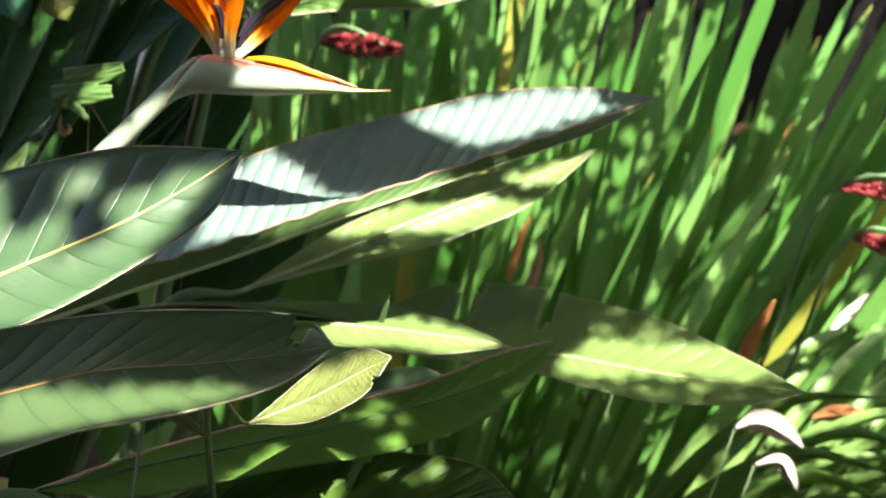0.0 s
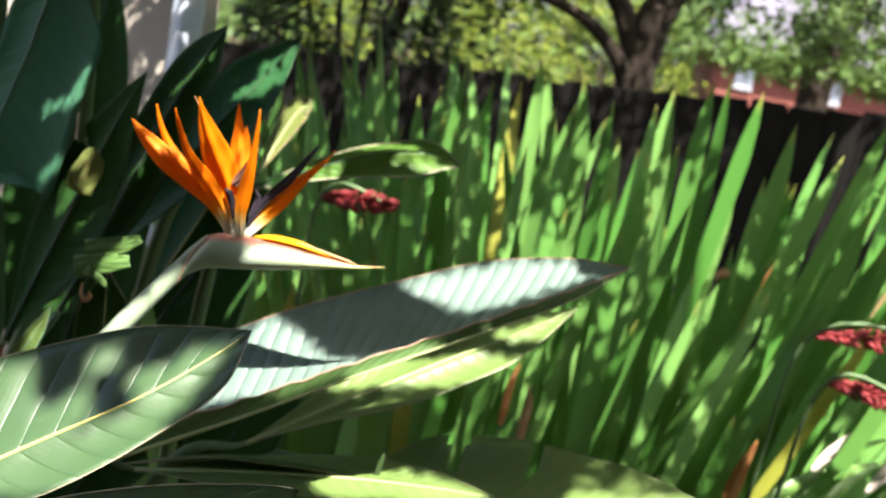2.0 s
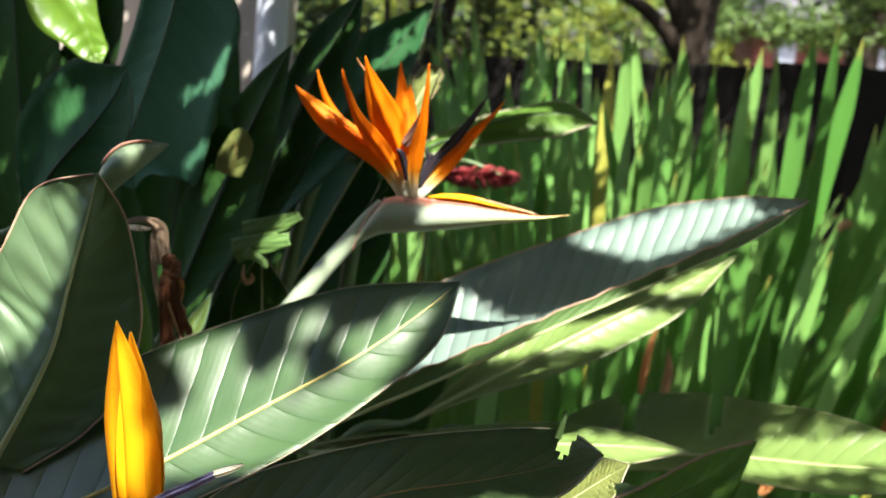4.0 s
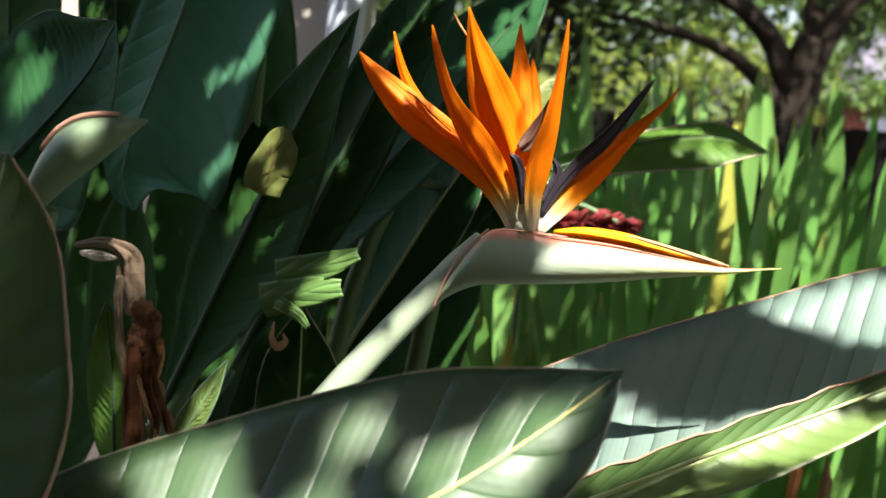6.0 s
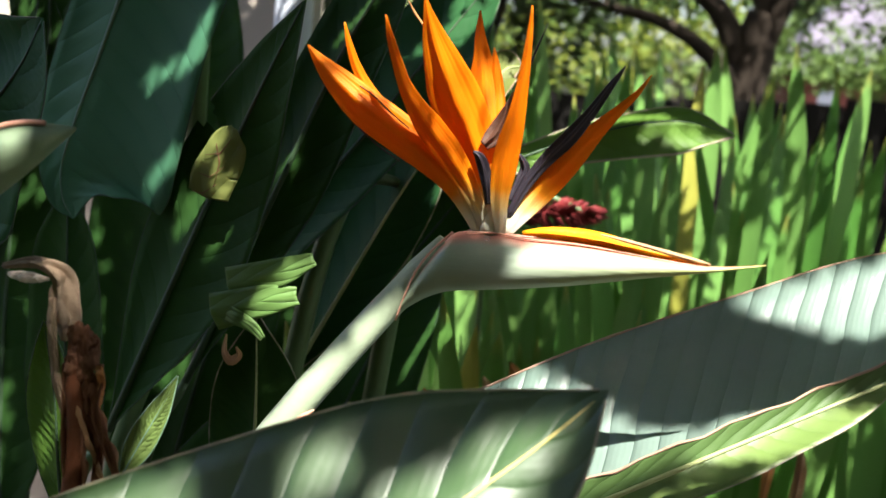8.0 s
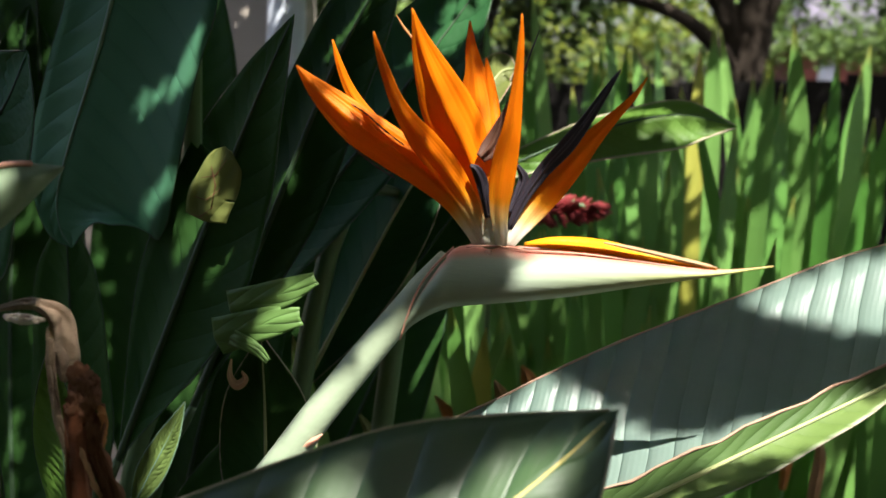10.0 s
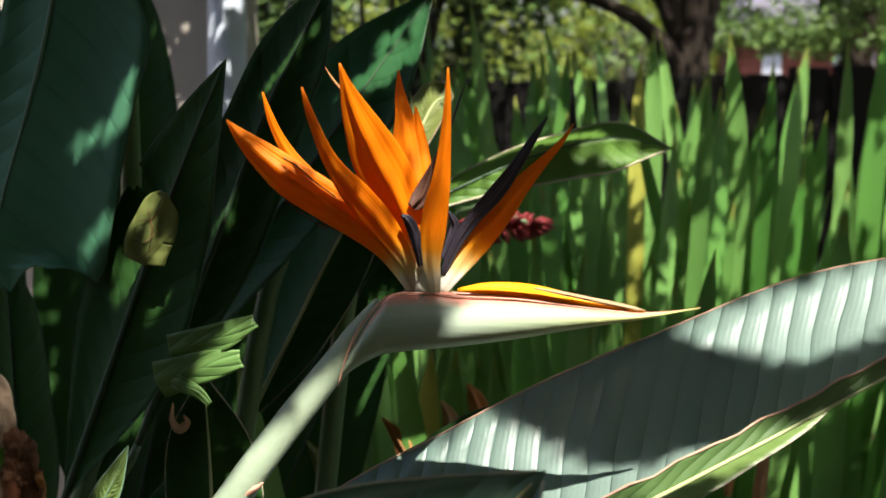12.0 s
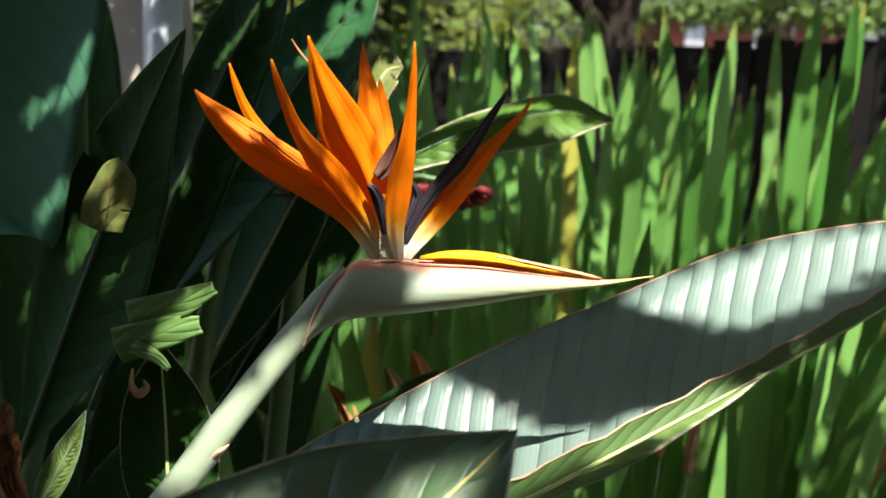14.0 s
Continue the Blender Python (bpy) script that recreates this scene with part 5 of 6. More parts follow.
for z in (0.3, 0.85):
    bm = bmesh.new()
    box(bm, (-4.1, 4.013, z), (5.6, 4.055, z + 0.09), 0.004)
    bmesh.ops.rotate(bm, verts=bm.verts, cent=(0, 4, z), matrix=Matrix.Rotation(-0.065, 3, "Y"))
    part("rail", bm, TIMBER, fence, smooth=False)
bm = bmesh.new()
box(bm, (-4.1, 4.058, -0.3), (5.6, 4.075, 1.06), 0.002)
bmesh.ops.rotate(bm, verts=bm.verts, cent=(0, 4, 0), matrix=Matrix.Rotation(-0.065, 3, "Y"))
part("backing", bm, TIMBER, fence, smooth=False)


# ---- trees, shrubs and the houses beyond ----
def leaves_mesh(name, places, size, material, seed):
    """Many small folded leaves at the given places, as one mesh."""
    g = np.random.RandomState(seed)
    p = np.array(places, float)
    n = len(p)
    d = g.normal(size=(n, 3))
    d[:, 2] -= 0.3
    d /= np.linalg.norm(d, axis=1)[:, None]
    s = np.cross(d, g.normal(size=(n, 3)))
    s /= np.linalg.norm(s, axis=1)[:, None] + 1e-9
    up = np.cross(s, d)
    l = size * g.uniform(0.6, 1.25, (n, 1))
    v = np.stack([p, p + d * l * 0.5 + s * l * 0.25 + up * l * 0.08, p + d * l, p + d * l * 0.5 - s * l * 0.25 + up * l * 0.08], 1).reshape(-1, 3)
    i = np.arange(n)[:, None] * 4
    faces = np.concatenate([i + [0, 1, 2], i + [0, 2, 3]])
    me = bpy.data.meshes.new(name)
    me.from_pydata(v.tolist(), [], faces.tolist())
    layer = me.uv_layers.new(name="UVMap")
    uv = np.array([(0.5, 0.0), (1, 0.5), (0.5, 0.9), (0, 0.5)])
    idx = np.empty(len(me.loops), int)
    me.loops.foreach_get("vertex_index", idx)
    layer.data.foreach_set("uv", uv[idx % 4].ravel())
    me.materials.append(material)
    return me


def clumps(g, centres, spread, per):
    out = []
    for c in centres:
        k = g.normal(size=(per, 3))
        k /= np.linalg.norm(k, axis=1)[:, None]
        out.append(np.array(c) + k * spread * g.uniform(0.5, 1.0, (per, 1)) * g.uniform(0.7, 1.4))
    return np.concatenate(out)


def tree(at, trunk, limbs, crown, size, material, label, seed, spread=0.3, per=70):
    """Trunk rods given as lists of (x, y, z, radius) relative to at; crown clumps as centres."""
    ob = thing("tree", at, label, "tree")
    o = Vector(at)
    bm = bmesh.new()
    for k, rod in enumerate([trunk, *limbs]):
        pts = spline(rod, 14)
        r = random.Random(seed + k)
        tube(bm, [o + Vector(p[:3]) + Vector((r.uniform(-1, 1), r.uniform(-1, 1), 0)) * float(p[3]) * 0.12 for p in pts], [max(0.004, p[3]) for p in pts], 12)
    part("trunk", bm, BARK, ob, "dark rough trunk and limbs")
    g = np.random.RandomState(seed)
    me = leaves_mesh("crown", clumps(g, crown, spread, per), size, material, seed)
    c = new("crown", me)
    c.parent = ob
    return ob


g = np.random.RandomState(3)
crown = [(g.uniform(-1.6, 1.8), g.uniform(-0.6, 1.2), g.uniform(1.62, 3.2)) for _ in range(120)]
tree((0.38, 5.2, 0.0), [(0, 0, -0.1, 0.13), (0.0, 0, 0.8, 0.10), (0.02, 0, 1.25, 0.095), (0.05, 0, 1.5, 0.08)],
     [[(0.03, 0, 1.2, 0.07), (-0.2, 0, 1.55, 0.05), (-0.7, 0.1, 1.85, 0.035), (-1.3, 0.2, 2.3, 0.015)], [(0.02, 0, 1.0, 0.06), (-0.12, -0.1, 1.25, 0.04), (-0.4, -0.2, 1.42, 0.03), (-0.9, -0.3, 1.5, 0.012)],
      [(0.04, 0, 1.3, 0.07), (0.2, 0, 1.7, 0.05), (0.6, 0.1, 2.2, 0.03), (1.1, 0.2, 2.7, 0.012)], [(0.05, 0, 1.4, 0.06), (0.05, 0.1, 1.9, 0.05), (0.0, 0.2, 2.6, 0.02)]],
     crown, 0.055, FOLIAGE_SHADED, "small dark-limbed tree with fine foliage beyond the fence", 21, 0.26, 170)
crown = [(g.uniform(-4.2, 3.0), g.uniform(-1.2, 1.6), g.uniform(2.7, 4.4)) for _ in range(220)]
tree((1.355, 3.1, 0.0), [(0, 0, -0.1, 0.26), (-0.01, 0, 0.6, 0.19), (0.03, 0, 1.4, 0.175), (0.06, 0, 2.6, 0.16)],
     [[(0.05, 0, 2.4, 0.1), (0.5, 0.1, 3.0, 0.06), (1.1, 0.2, 3.6, 0.03)], [(0.05, 0, 2.4, 0.1), (-0.4, 0.1, 3.0, 0.06), (-1.0, 0.3, 3.6, 0.03)]],
     crown, 0.08, FOLIAGE, "large tree with a thick dark trunk beside the bed", 22, 0.35, 110)


def shrub(at, size, material, count, leaf, seed, label):
    ob = thing("shrub", (at[0], at[1], 0.0), label, "shrub")
    r = random.Random(seed)
    for k in range(7):
        bm = bmesh.new()
        a = r.uniform(0, 6.28)
        top = Vector((at[0] + math.cos(a) * size[0] * 0.6, at[1] + math.sin(a) * size[1] * 0.6, at[2] + size[2] * 0.6))
        tube(bm, [Vector((at[0], at[1], -0.05)), Vector((at[0], at[1], 0)).lerp(top, 0.5) + Vector((0, 0, 0.1)), top], [0.03, 0.02, 0.006], 6)
        part("stem", bm, BARK, ob)
    g = np.random.RandomState(seed)
    k = g.normal(size=(count, 3))
    k /= np.linalg.norm(k, axis=1)[:, None]
    k *= g.uniform(0.45, 1.0, (count, 1)) ** 0.5
    k *= 1 + 0.25 * np.sin(k[:, :1] * 7 + k[:, 1:2] * 5 + k[:, 2:] * 6)
    c = new("crown", leaves_mesh("crown", np.array((0, 0, at[2])) + k * np.array(size), leaf, material, seed))
    c.parent = ob


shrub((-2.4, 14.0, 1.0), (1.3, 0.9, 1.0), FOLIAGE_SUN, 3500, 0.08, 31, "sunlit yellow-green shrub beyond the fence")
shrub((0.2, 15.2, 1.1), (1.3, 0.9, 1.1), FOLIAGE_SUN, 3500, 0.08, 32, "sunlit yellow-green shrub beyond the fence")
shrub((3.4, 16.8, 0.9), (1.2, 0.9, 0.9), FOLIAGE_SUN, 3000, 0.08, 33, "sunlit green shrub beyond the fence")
# Dark leaf tone stands in for the shade over this shrub.
shrub((-1.0, 4.9, 1.3), (0.6, 0.3, 0.85), FOLIAGE_SHADED, 5200, 0.06, 36, "evergreen shrub close behind the fence, coloured dark for shade")
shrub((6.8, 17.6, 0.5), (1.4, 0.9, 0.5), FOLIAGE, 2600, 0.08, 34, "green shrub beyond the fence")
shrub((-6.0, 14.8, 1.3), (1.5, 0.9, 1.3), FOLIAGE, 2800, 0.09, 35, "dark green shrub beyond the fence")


def house(x0, x1, y, z0, z1, wall_mat, roof_mat, label, bays):
    ob = thing("house", ((x0 + x1) / 2, y, 0.0), label, "house")
    bm = bmesh.new()
    box(bm, (x0, y, -0.1), (x1, y + 4, z1), 0.02)
    part("wall", bm, wall_mat, ob, smooth=False)
    bm = bmesh.new()
    mid = (x0 + x1) / 2
    lo, hi = z1, z1 + 1.6
    v = [bm.verts.new(p) for p in ((x0 - 0.3, y - 0.3, lo + 0.004), (x1 + 0.3, y - 0.3, lo + 0.004), (x1 + 0.3, y + 4.3, lo + 0.004), (x0 - 0.3, y + 4.3, lo + 0.004), (x0 + 1.0, y + 2, hi), (x1 - 1.0, y + 2, hi))]
    for f in ((0, 1, 5, 4), (2, 3, 4, 5), (1, 2, 5), (3, 0, 4), (3, 2, 1, 0)):
        bm.faces.new([v[i] for i in f])
    part("roof", bm, roof_mat, ob, smooth=False)
    for cx in bays:
        bm = bmesh.new()
        box(bm, (cx - 0.12, y - 0.05, z0), (cx + 0.12, y - 0.004, z0 + 0.3), 0.01)
        win = part("window", bm, WHITE, ob, "white-framed window", smooth=False)
        bm = bmesh.new()
        for side in (-1, 1):
            box(bm, (cx + side * 0.055 - 0.042, y - 0.062, z0 + 0.04), (cx + side * 0.055 + 0.042, y - 0.052, z0 + 0.26), 0.004)
        part("pane", bm, GLASS, win, smooth=False)
    return ob


n = Nodes("window_glass")
n.bsdf.inputs["Metallic"].default_value = 0.0
GLASS = n.finish((0.45, 0.5, 0.58), 0.08, 0.8)
house(1.5, 6.9, 15.0, 1.1, 1.56, BRICK, ROOF, "low red brick house with white windows, far off", (1.9, 2.75, 3.0, 4.1, 5.2, 6.1))
house(4.0, 10.0, 26.0, 1.2, 2.8, WHITE, ROOF, "pale house with a lilac-grey roof, far off", (4.8, 6.2, 7.6, 9.0))

crown = [(g.uniform(-1.4, 4.4), g.uniform(-0.6, 0.8), 1.40 + 1.4 * g.uniform() ** 2.2) for _ in range(760)]
crown = [p for p in crown if not (-1.2 < p[0] < -0.2 and 1.62 < p[2] < 2.05 and g.uniform() < 0.8) and (p[2] > 1.55 or g.uniform() < 0.6)]
tree((2.08, 10.5, 0.0), [(0, 0, -0.1, 0.2), (0, 0, 1.0, 0.15), (0.1, 0, 2.2, 0.12)], [[(0.1, 0, 2.0, 0.1), (0.8, 0, 2.8, 0.05), (1.6, 0, 3.6, 0.02)], [(0.1, 0, 2.0, 0.1), (-0.8, 0, 2.7, 0.05), (-1.7, 0, 3.4, 0.02)]],
     crown, 0.085, FOLIAGE, "spreading green tree in front of the houses", 23, 0.15, 40)
# woods that close the distance
k = np.stack([g.uniform(-26, 26, 26000), g.uniform(30, 34, 26000), g.uniform(0.0, 1.0, 26000)], 1)
k[:, 2] *= 8 + 1.5 * np.sin(k[:, 0] * 0.7) + 1.0 * np.sin(k[:, 0] * 1.9)
woods = tagged(new("far_woods", leaves_mesh("far_woods", k, 0.55, FOLIAGE, 55)), "distant green trees closing the view", "woods", kind="stuff")

# ---- unseen hedge and wall added behind to cut the sky light ----
k = np.stack([g.uniform(-6, 6, 16000), g.uniform(-3.6, -3.0, 16000), g.uniform(0.0, 3.4, 16000)], 1)
tagged(new("hedge", leaves_mesh("hedge", k, 0.16, FOLIAGE, 56)), "tall unseen hedge added behind to block sky light", "hedge", kind="stuff")
bm = bmesh.new()
box(bm, (-6.2, -3.9, -0.05), (6.2, -3.7, 3.3), 0.01)
solid("wall_south", bm, BARK, "unseen dark wall added behind the hedge to block sky light", "wall", "structure")

# ---- unseen crown added overhead to dapple the bed ----
# Its leaves block the sun; the gaps are shaped to light chosen spots.
# Outlines of the openings between the boughs, in the plane 0.95 m above the soil
OVER_LARGE_LEAF = [
    [(0.128, 0.126), (0.175, 0.151), (0.232, 0.167), (0.279, 0.164), (0.286, 0.141), (0.247, 0.114), (0.204, 0.095), (0.178, 0.105), (0.149, 0.119)],
    [(0.02, 0.052), (0.058, 0.058), (0.133, -0.003), (0.107, -0.024), (0.075, -0.035), (0.042, -0.026), (0.009, -0.037), (0.016, 0.022)],
]
OVER_LOWER_LEAVES = [
    [(0.085, 0.195), (0.119, 0.215), (0.180, 0.231), (0.210, 0.239), (0.247, 0.242), (0.283, 0.233), (0.261, 0.219), (0.195, 0.194), (0.155, 0.190), (0.098, 0.185)],
    [(0.246, 0.290), (0.282, 0.306), (0.310, 0.312), (0.314, 0.303), (0.298, 0.285), (0.256, 0.284)],
    [(0.382, 0.047), (0.447, 0.039), (0.503, 0.033), (0.569, 0.027), (0.567, 0.018), (0.496, 0.011), (0.369, 0.006), (0.367, 0.017), (0.381, 0.031)],
    [(0.11, 0.008), (0.148, 0.019), (0.222, 0.018), (0.284, 0.003), (0.273, -0.02), (0.21, -0.017), (0.163, -0.034)],
    [(0.164, -0.323), (0.177, -0.291), (0.216, -0.288), (0.218, -0.292), (0.214, -0.316), (0.203, -0.328)],
]
OVER_OLIVE_LEAF = [
    [(0.048, -0.438), (0.128, -0.42), (0.16, -0.416), (0.11, -0.447), (0.066, -0.471)],
]
OVER_NEAR_LEAF = [
    [(-0.009, -0.279), (0.008, -0.253), (0.037, -0.222), (0.05, -0.206), (0.047, -0.232), (0.028, -0.259), (0.004, -0.289)],
    [(-0.084, -0.331), (-0.054, -0.318), (-0.004, -0.293), (0.042, -0.267), (0.060, -0.263), (0.054, -0.281), (0.022, -0.304), (-0.019, -0.320), (-0.058, -0.327)],
    [(-0.096, -0.305), (-0.096, -0.287), (-0.063, -0.271), (-0.025, -0.264), (-0.014, -0.270), (-0.034, -0.287), (-0.078, -0.310)],
    [(-0.031, -0.195), (-0.021, -0.19), (-0.018, -0.204), (-0.025, -0.209)],
    [(0.004, -0.208), (0.026, -0.196), (0.04, -0.193), (0.029, -0.204), (0.014, -0.22)],
    [(-0.034, -0.237), (-0.026, -0.226), (-0.016, -0.244), (-0.029, -0.256)],
    [(-0.09, -0.244), (-0.067, -0.231), (-0.053, -0.251), (-0.076, -0.267)],
    [(-0.109, -0.234), (-0.09, -0.222), (-0.071, -0.215), (-0.071, -0.227), (-0.097, -0.236)],
    [(0.032, -0.183), (0.045, -0.178), (0.055, -0.179), (0.054, -0.191), (0.044, -0.2)],
]
OVER_FLOWER = [
    [(0.012, 0.018), (0.008, 0.001), (0.029, 0.002), (0.057, 0.005), (0.083, 0.011), (0.116, 0.019), (0.078, 0.021), (0.036, 0.023), (0.014, 0.021)],
]
OVER_STALK = [
    [(-0.049, -0.003), (-0.076, -0.036), (-0.091, -0.06), (-0.065, -0.059), (-0.055, -0.037), (-0.041, -0.014)],
]
OVER_SEPALS = [
    [(-0.135, 0.063), (-0.117, 0.059), (-0.102, 0.052), (-0.103, 0.049), (-0.121, 0.056)],
]
OVER_CLUMP = [
    [(-0.305, 0.236), (-0.295, 0.238), (-0.283, 0.237), (-0.277, 0.232), (-0.284, 0.229), (-0.296, 0.229)],
    [(-0.276, 0.233), (-0.265, 0.236), (-0.256, 0.236), (-0.255, 0.229), (-0.260, 0.224), (-0.270, 0.225)],
    [(-0.270, 0.253), (-0.263, 0.255), (-0.259, 0.245), (-0.266, 0.246)],
    [(-0.276, 0.189), (-0.266, 0.192), (-0.253, 0.194), (-0.252, 0.189), (-0.261, 0.180), (-0.273, 0.185)],
    [(-0.243, 0.184), (-0.227, 0.194), (-0.218, 0.191), (-0.217, 0.166), (-0.240, 0.164), (-0.245, 0.166), (-0.242, 0.174)],
]
OVER_CLUMP_B = [
    [(-0.211, 0.162), (-0.203, 0.160), (-0.196, 0.149), (-0.203, 0.144), (-0.211, 0.145)],
    [(-0.198, 0.244), (-0.188, 0.248), (-0.184, 0.237), (-0.194, 0.234), (-0.200, 0.237)],
    [(-0.142, 0.090), (-0.137, 0.098), (-0.119, 0.101), (-0.118, 0.092), (-0.123, 0.078), (-0.131, 0.075), (-0.136, 0.067), (-0.147, 0.072), (-0.150, 0.080)],
    [(-0.107, 0.323), (-0.095, 0.329), (-0.080, 0.329), (-0.084, 0.322), (-0.097, 0.320)],
    [(-0.196, 0.022), (-0.195, 0.040), (-0.186, 0.058), (-0.182, 0.052), (-0.174, 0.023)],
]
OVER_CLUMP_TOP = [
    [(-0.153, 0.377), (-0.132, 0.387), (-0.103, 0.396), (-0.089, 0.397), (-0.105, 0.382), (-0.133, 0.371)],
    [(-0.192, 0.302), (-0.175, 0.313), (-0.160, 0.314), (-0.173, 0.304), (-0.182, 0.299)],
    [(-0.108, 0.451), (-0.097, 0.456), (-0.075, 0.451), (-0.076, 0.441), (-0.091, 0.435)],
]
OVER_ROLLED_LEAF = [
    [(0.209, -0.232), (0.237, -0.211), (0.277, -0.192), (0.311, -0.171), (0.322, -0.171), (0.296, -0.205), (0.249, -0.227)],
]
OVER_DRY_FLOWERS = [
    [(0.608, 0.200), (0.613, 0.216), (0.655, 0.220), (0.694, 0.204), (0.681, 0.197)],
    [(0.637, 0.170), (0.650, 0.176), (0.712, 0.168), (0.717, 0.159), (0.681, 0.163)],
]
OVER_BACK_LEAF = [
    [(-0.061, 0.465), (-0.040, 0.480), (0.003, 0.489), (0.047, 0.494), (0.048, 0.491), (0.004, 0.486), (-0.033, 0.475)],
    [(0.042, 0.458), (0.066, 0.463), (0.106, 0.467), (0.110, 0.463), (0.073, 0.459)],
]
OVER_BUD_LEAF = [
    [(-0.234, -0.025), (-0.235, -0.02), (-0.233, -0.018), (-0.228, -0.02), (-0.225, -0.024), (-0.224, -0.03), (-0.226, -0.032), (-0.23, -0.03)],
    [(-0.222, -0.096), (-0.21, -0.093), (-0.211, -0.097), (-0.221, -0.1)],
    [(-0.359, 0.084), (-0.344, 0.087), (-0.331, 0.074), (-0.344, 0.072)],
]
OVER_IRIS = [
    [(0.659, 0.68), (0.766, 0.739), (0.832, 0.648), (0.824, 0.585), (0.769, 0.549)],
    [(0.659, 0.408), (0.814, 0.47), (0.902, 0.349), (0.748, 0.335)],
    [(-0.079, 0.711), (-0.063, 0.72), (-0.034, 0.724), (0.003, 0.724), (0.022, 0.718), (0.007, 0.709), (-0.023, 0.705), (-0.06, 0.705)],
    [(0.187, 0.469), (0.204, 0.483), (0.239, 0.49), (0.285, 0.489), (0.31, 0.479), (0.294, 0.464), (0.259, 0.458), (0.212, 0.459)],
    [(-0.14, 0.41), (-0.072, 0.43), (-0.019, 0.432), (-0.004, 0.379), (-0.073, 0.362)],
]
OVER_SEPALS_UPPER = [
    [(-0.109, 0.077), (-0.105, 0.093), (-0.083, 0.097), (-0.042, 0.098), (-0.01, 0.057), (-0.011, 0.039), (-0.031, 0.045), (-0.061, 0.052)],
    [(0.01, 0.03), (0.021, 0.043), (0.031, 0.062), (0.026, 0.038)],
]
OVER_UPRIGHT = [
    [(-0.259, -0.187), (-0.233, -0.179), (-0.208, -0.187), (-0.200, -0.205), (-0.200, -0.235), (-0.208, -0.256), (-0.219, -0.267)],
]
OVER_NEAR_FLOWER = [
    [(-0.026, -0.475), (0.008, -0.469), (0.045, -0.464), (0.047, -0.466), (0.010, -0.473), (-0.021, -0.479)],
    [(-0.027, -0.471), (0.012, -0.452), (0.016, -0.453), (-0.011, -0.466), (-0.021, -0.473)],
    [(-0.071, -0.423), (-0.072, -0.412), (-0.058, -0.422), (-0.04, -0.449), (-0.036, -0.462), (-0.051, -0.464)],
]
OVER_DEAD = [
    [(-0.201, -0.105), (-0.185, -0.105), (-0.172, -0.109), (-0.167, -0.118), (-0.175, -0.112), (-0.189, -0.107)],
    [(-0.161, -0.124), (-0.149, -0.129), (-0.139, -0.144), (-0.142, -0.158), (-0.157, -0.138)],
]
OVER_LIME = [
    [(-0.118, -0.427), (-0.075, -0.425), (-0.058, -0.449), (-0.085, -0.451)],
]
PARTINGS = [(0, 0.008, OVER_LARGE_LEAF), (0, 0.014, OVER_LOWER_LEAVES), (0, 0.010, OVER_OLIVE_LEAF), (0, 0.0125, OVER_NEAR_LEAF), (0, 0.011, OVER_FLOWER), (0, 0.014, OVER_STALK), (0.04, 0.008, OVER_SEPALS), (0, 0.0085, OVER_CLUMP), (0, 0.009, OVER_CLUMP_B), (0, 0.010, OVER_CLUMP_TOP), (0, 0.014, OVER_DRY_FLOWERS), (0.3, 0.010, OVER_ROLLED_LEAF), (0, 0.012, OVER_BACK_LEAF), (0, 0.010, OVER_BUD_LEAF), (0.05, 0.008, OVER_IRIS), (0.04, 0.016, OVER_SEPALS_UPPER), (0.008, 0.01, OVER_UPRIGHT), (0, 0.008, OVER_NEAR_FLOWER), (0.28, 0.014, OVER_DEAD), (0, 0.008, OVER_LIME)]
g = np.random.RandomState(17)
way = np.array(SUN_WAY)
each, outer, hind = 8000, 75000, 20000
near_gaps = []
heights = []
for _, _, outlines in PARTINGS:
    for outline in outlines:
        heights.append(g.uniform(1.5, 1.9, each) if outlines is OVER_NEAR_LEAF else g.uniform(0.62, 0.9, each) if outlines in (OVER_CLUMP, OVER_CLUMP_B, OVER_CLUMP_TOP) else g.uniform(1.0, 1.3, each))
        lo, hi = np.array(outline).min(0) - 0.09, np.array(outline).max(0) + 0.09
        near_gaps.append(g.uniform(size=(each, 2)) * (hi - lo) + lo)
at = np.concatenate([*near_gaps, np.stack([g.uniform(-0.9, 1.6, outer), g.uniform(-1.0, 2.5, outer)], 1),
                     np.stack([g.uniform(-2.2, 2.6, hind), g.uniform(2.9, 5.2, hind)], 1)])
total = len(at)
at = np.concatenate([at, np.full((total, 1), 0.95)], 1)
broad = np.arange(total) >= total - outer - hind
far = np.concatenate([*heights, g.uniform(0.75, 1.05, outer), g.uniform(1.1, 1.6, hind)])


def off_outline(points, outline):
    """Distance from each point to an outline in the plane, below zero inside it."""
    inside, near = np.zeros(len(points), bool), np.full(len(points), 9.0)
    for a, b in zip(outline, outline[1:] + outline[:1]):
        a, b = np.array(a), np.array(b)
        d = b - a
        s = np.clip(((points - a) @ d) / max(d @ d, 1e-9), 0, 1)
        near = np.minimum(near, np.linalg.norm(points - a - s[:, None] * d, axis=1))
        if a[1] != b[1]:
            inside ^= ((a[1] > points[:, 1]) != (b[1] > points[:, 1])) & (points[:, 0] < a[0] + (points[:, 1] - a[1]) / (b[1] - a[1]) * d[0])
    return np.where(inside, -near, near)


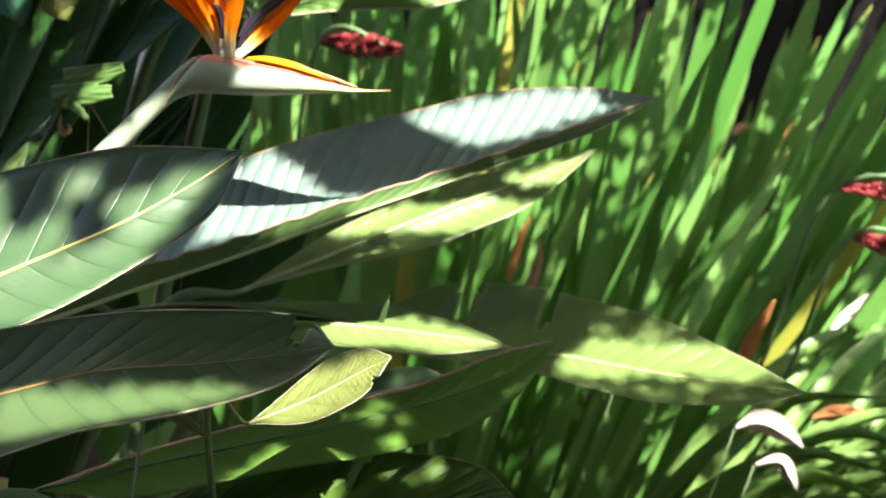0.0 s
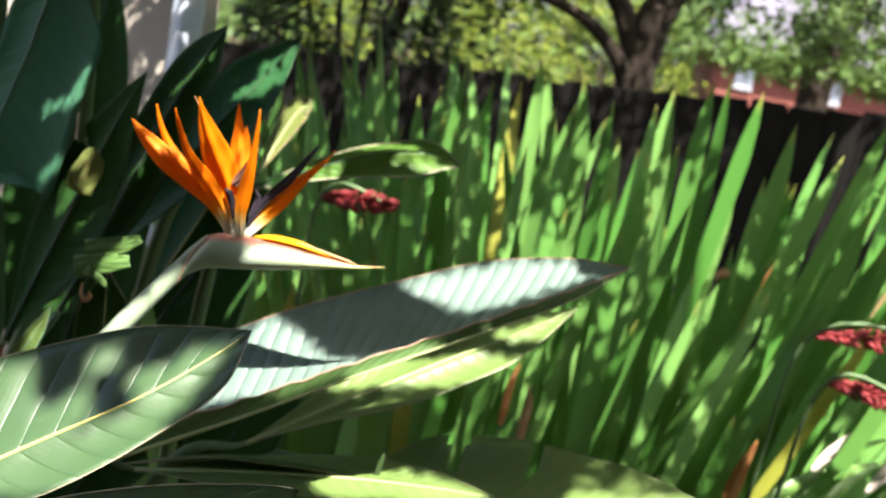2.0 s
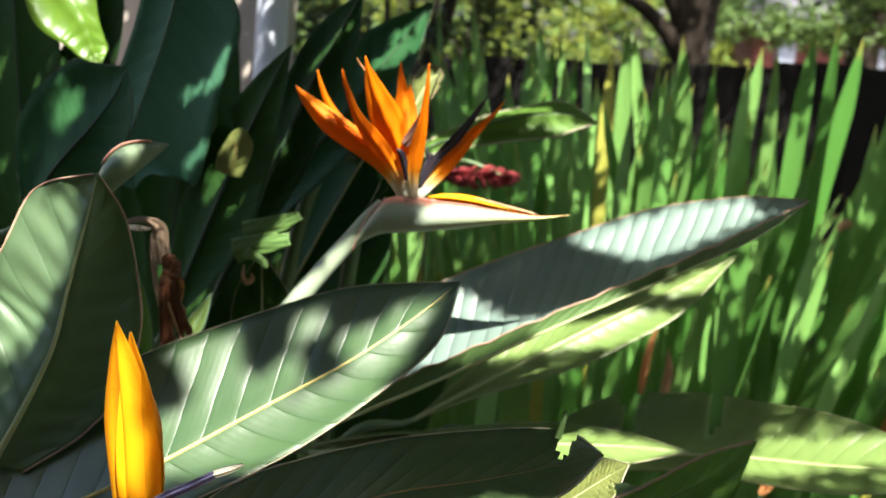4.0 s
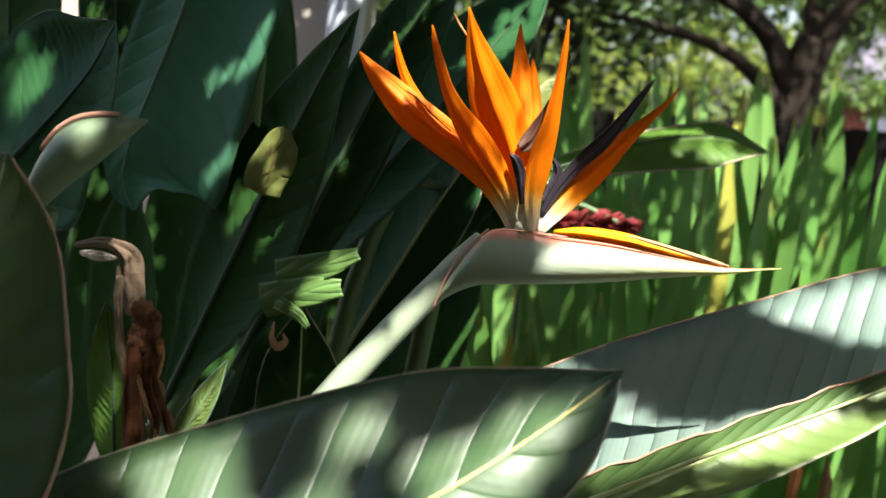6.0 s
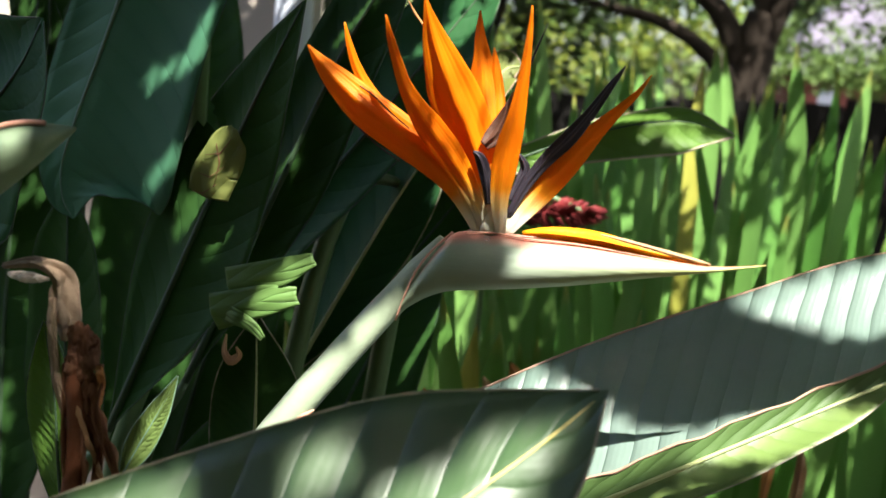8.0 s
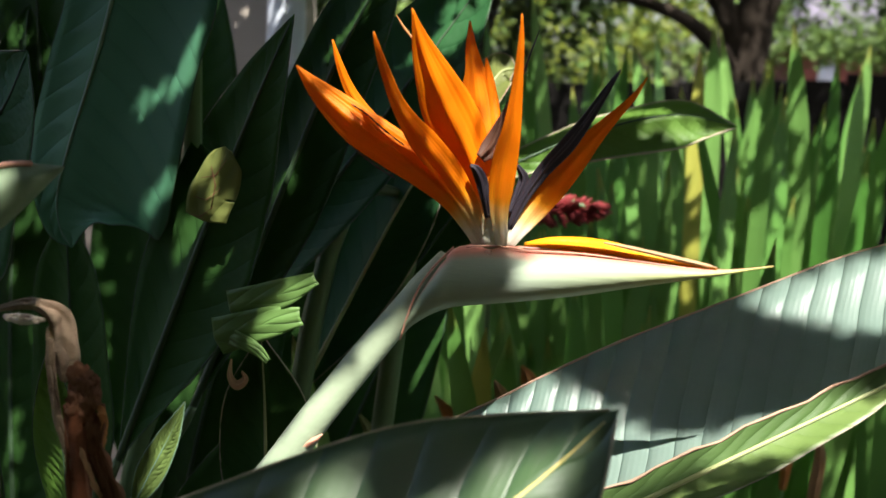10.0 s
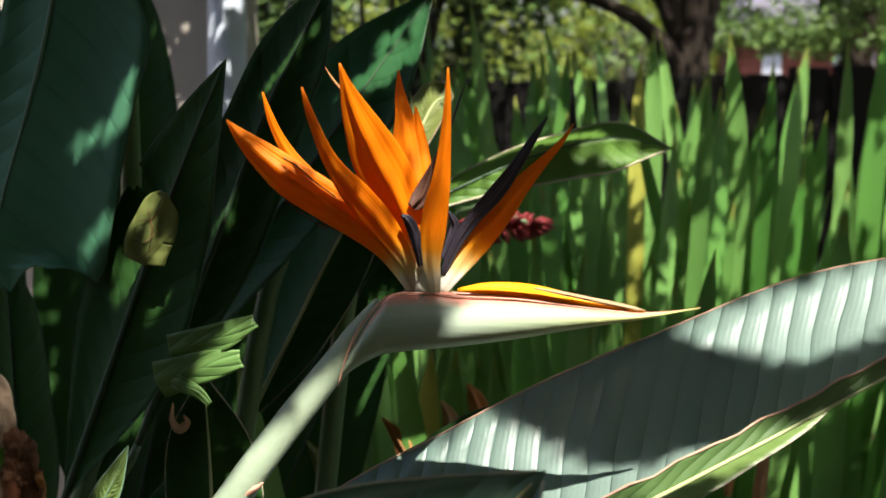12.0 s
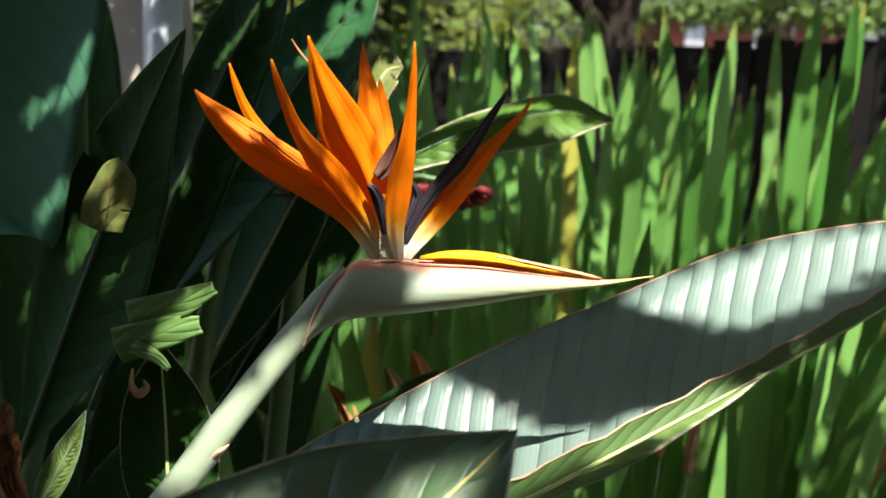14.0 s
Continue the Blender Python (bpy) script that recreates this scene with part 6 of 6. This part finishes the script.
keep = np.ones(total, bool)
for stray, wide, outlines in PARTINGS:
    few = g.uniform(size=total) < np.where(broad, 3.0 * stray, 0.3 * stray)
    for outline in outlines:
        lo, hi = np.array(outline).min(0) - 0.1, np.array(outline).max(0) + 0.1
        by = np.nonzero(np.all((at[:, :2] > lo) & (at[:, :2] < hi), axis=1))[0]
        keep[by] &= (off_outline(at[by, :2], outline) > np.where(broad[by], 0.07, wide)) | few[by]
sunny = np.array([noise.noise(Vector((x * 4.5, y * 4.5, 2.0))) + 0.6 * noise.noise(Vector((x * 13.0, y * 13.0, 9.0))) for x, y, _ in at])
bed = np.clip((at[:, 1] - 0.45) * 4, 0, 1) * np.clip((at[:, 0] + 0.2) * 4, 0, 1)
back = np.clip((at[:, 1] - 1.25) * 5, 0, 1)
low = (np.abs(at[:, 0] - 0.34) < 0.12) & (np.abs(at[:, 1] + 0.24) < 0.09)
keep &= sunny < -0.8 * low + 1.1 - 0.9 * bed - 0.1 * back - 0.06 * bed - 0.2 * bed * np.clip((at[:, 0] - 0.74) * 8, 0, 1) + 0.22 * bed * np.exp(-(((at[:, 0] - 0.62) / 0.12) ** 2))
boughs = at[keep] - way * far[keep][:, None]
# unseen boughs added to shade the evergreen behind the fence
g = np.random.RandomState(18)
shade_boughs = np.stack([g.uniform(-2.2, -0.45, 7000), g.uniform(5.1, 6.0, 7000), np.full(7000, 0.95)], 1) - way * g.uniform(1.3, 1.7, (7000, 1))
# Trunk and limbs are added to carry the shading leaves, out of view.
shade_canopy = thing("tree", (2.5, -2.4, 0.0), "unseen tree added to shade the bed, its leaf gaps shaped for dapples", "tree")
bm = bmesh.new()
root = Vector((2.5, -2.4, 0.0))
for rod in ([(0, 0, -0.1, 0.2), (0.1, 0.1, 1.2, 0.16), (0.3, 0.3, 2.6, 0.13)], [(0.3, 0.3, 2.5, 0.1), (-0.6, 1.2, 3.2, 0.06), (-1.6, 2.6, 3.6, 0.03), (-2.6, 3.8, 3.8, 0.012)],
            [(0.3, 0.3, 2.5, 0.1), (0.2, 1.6, 3.2, 0.06), (0.0, 3.2, 3.6, 0.03), (-0.3, 4.6, 3.8, 0.012)]):
    pts = spline(rod, 16)
    tube(bm, [root + Vector(p[:3]) for p in pts], [max(0.006, p[3]) for p in pts], 10)
part("trunk", bm, BARK, shade_canopy)
for name, leaf_places, size, seed in (("crown", np.concatenate([boughs[broad[keep]], shade_boughs]), 0.05, 77), ("low_twigs", boughs[~broad[keep]], 0.013, 78)):
    c = new(name, leaves_mesh(name, leaf_places - np.array(root), size, FOLIAGE, seed))
    c.parent = shade_canopy
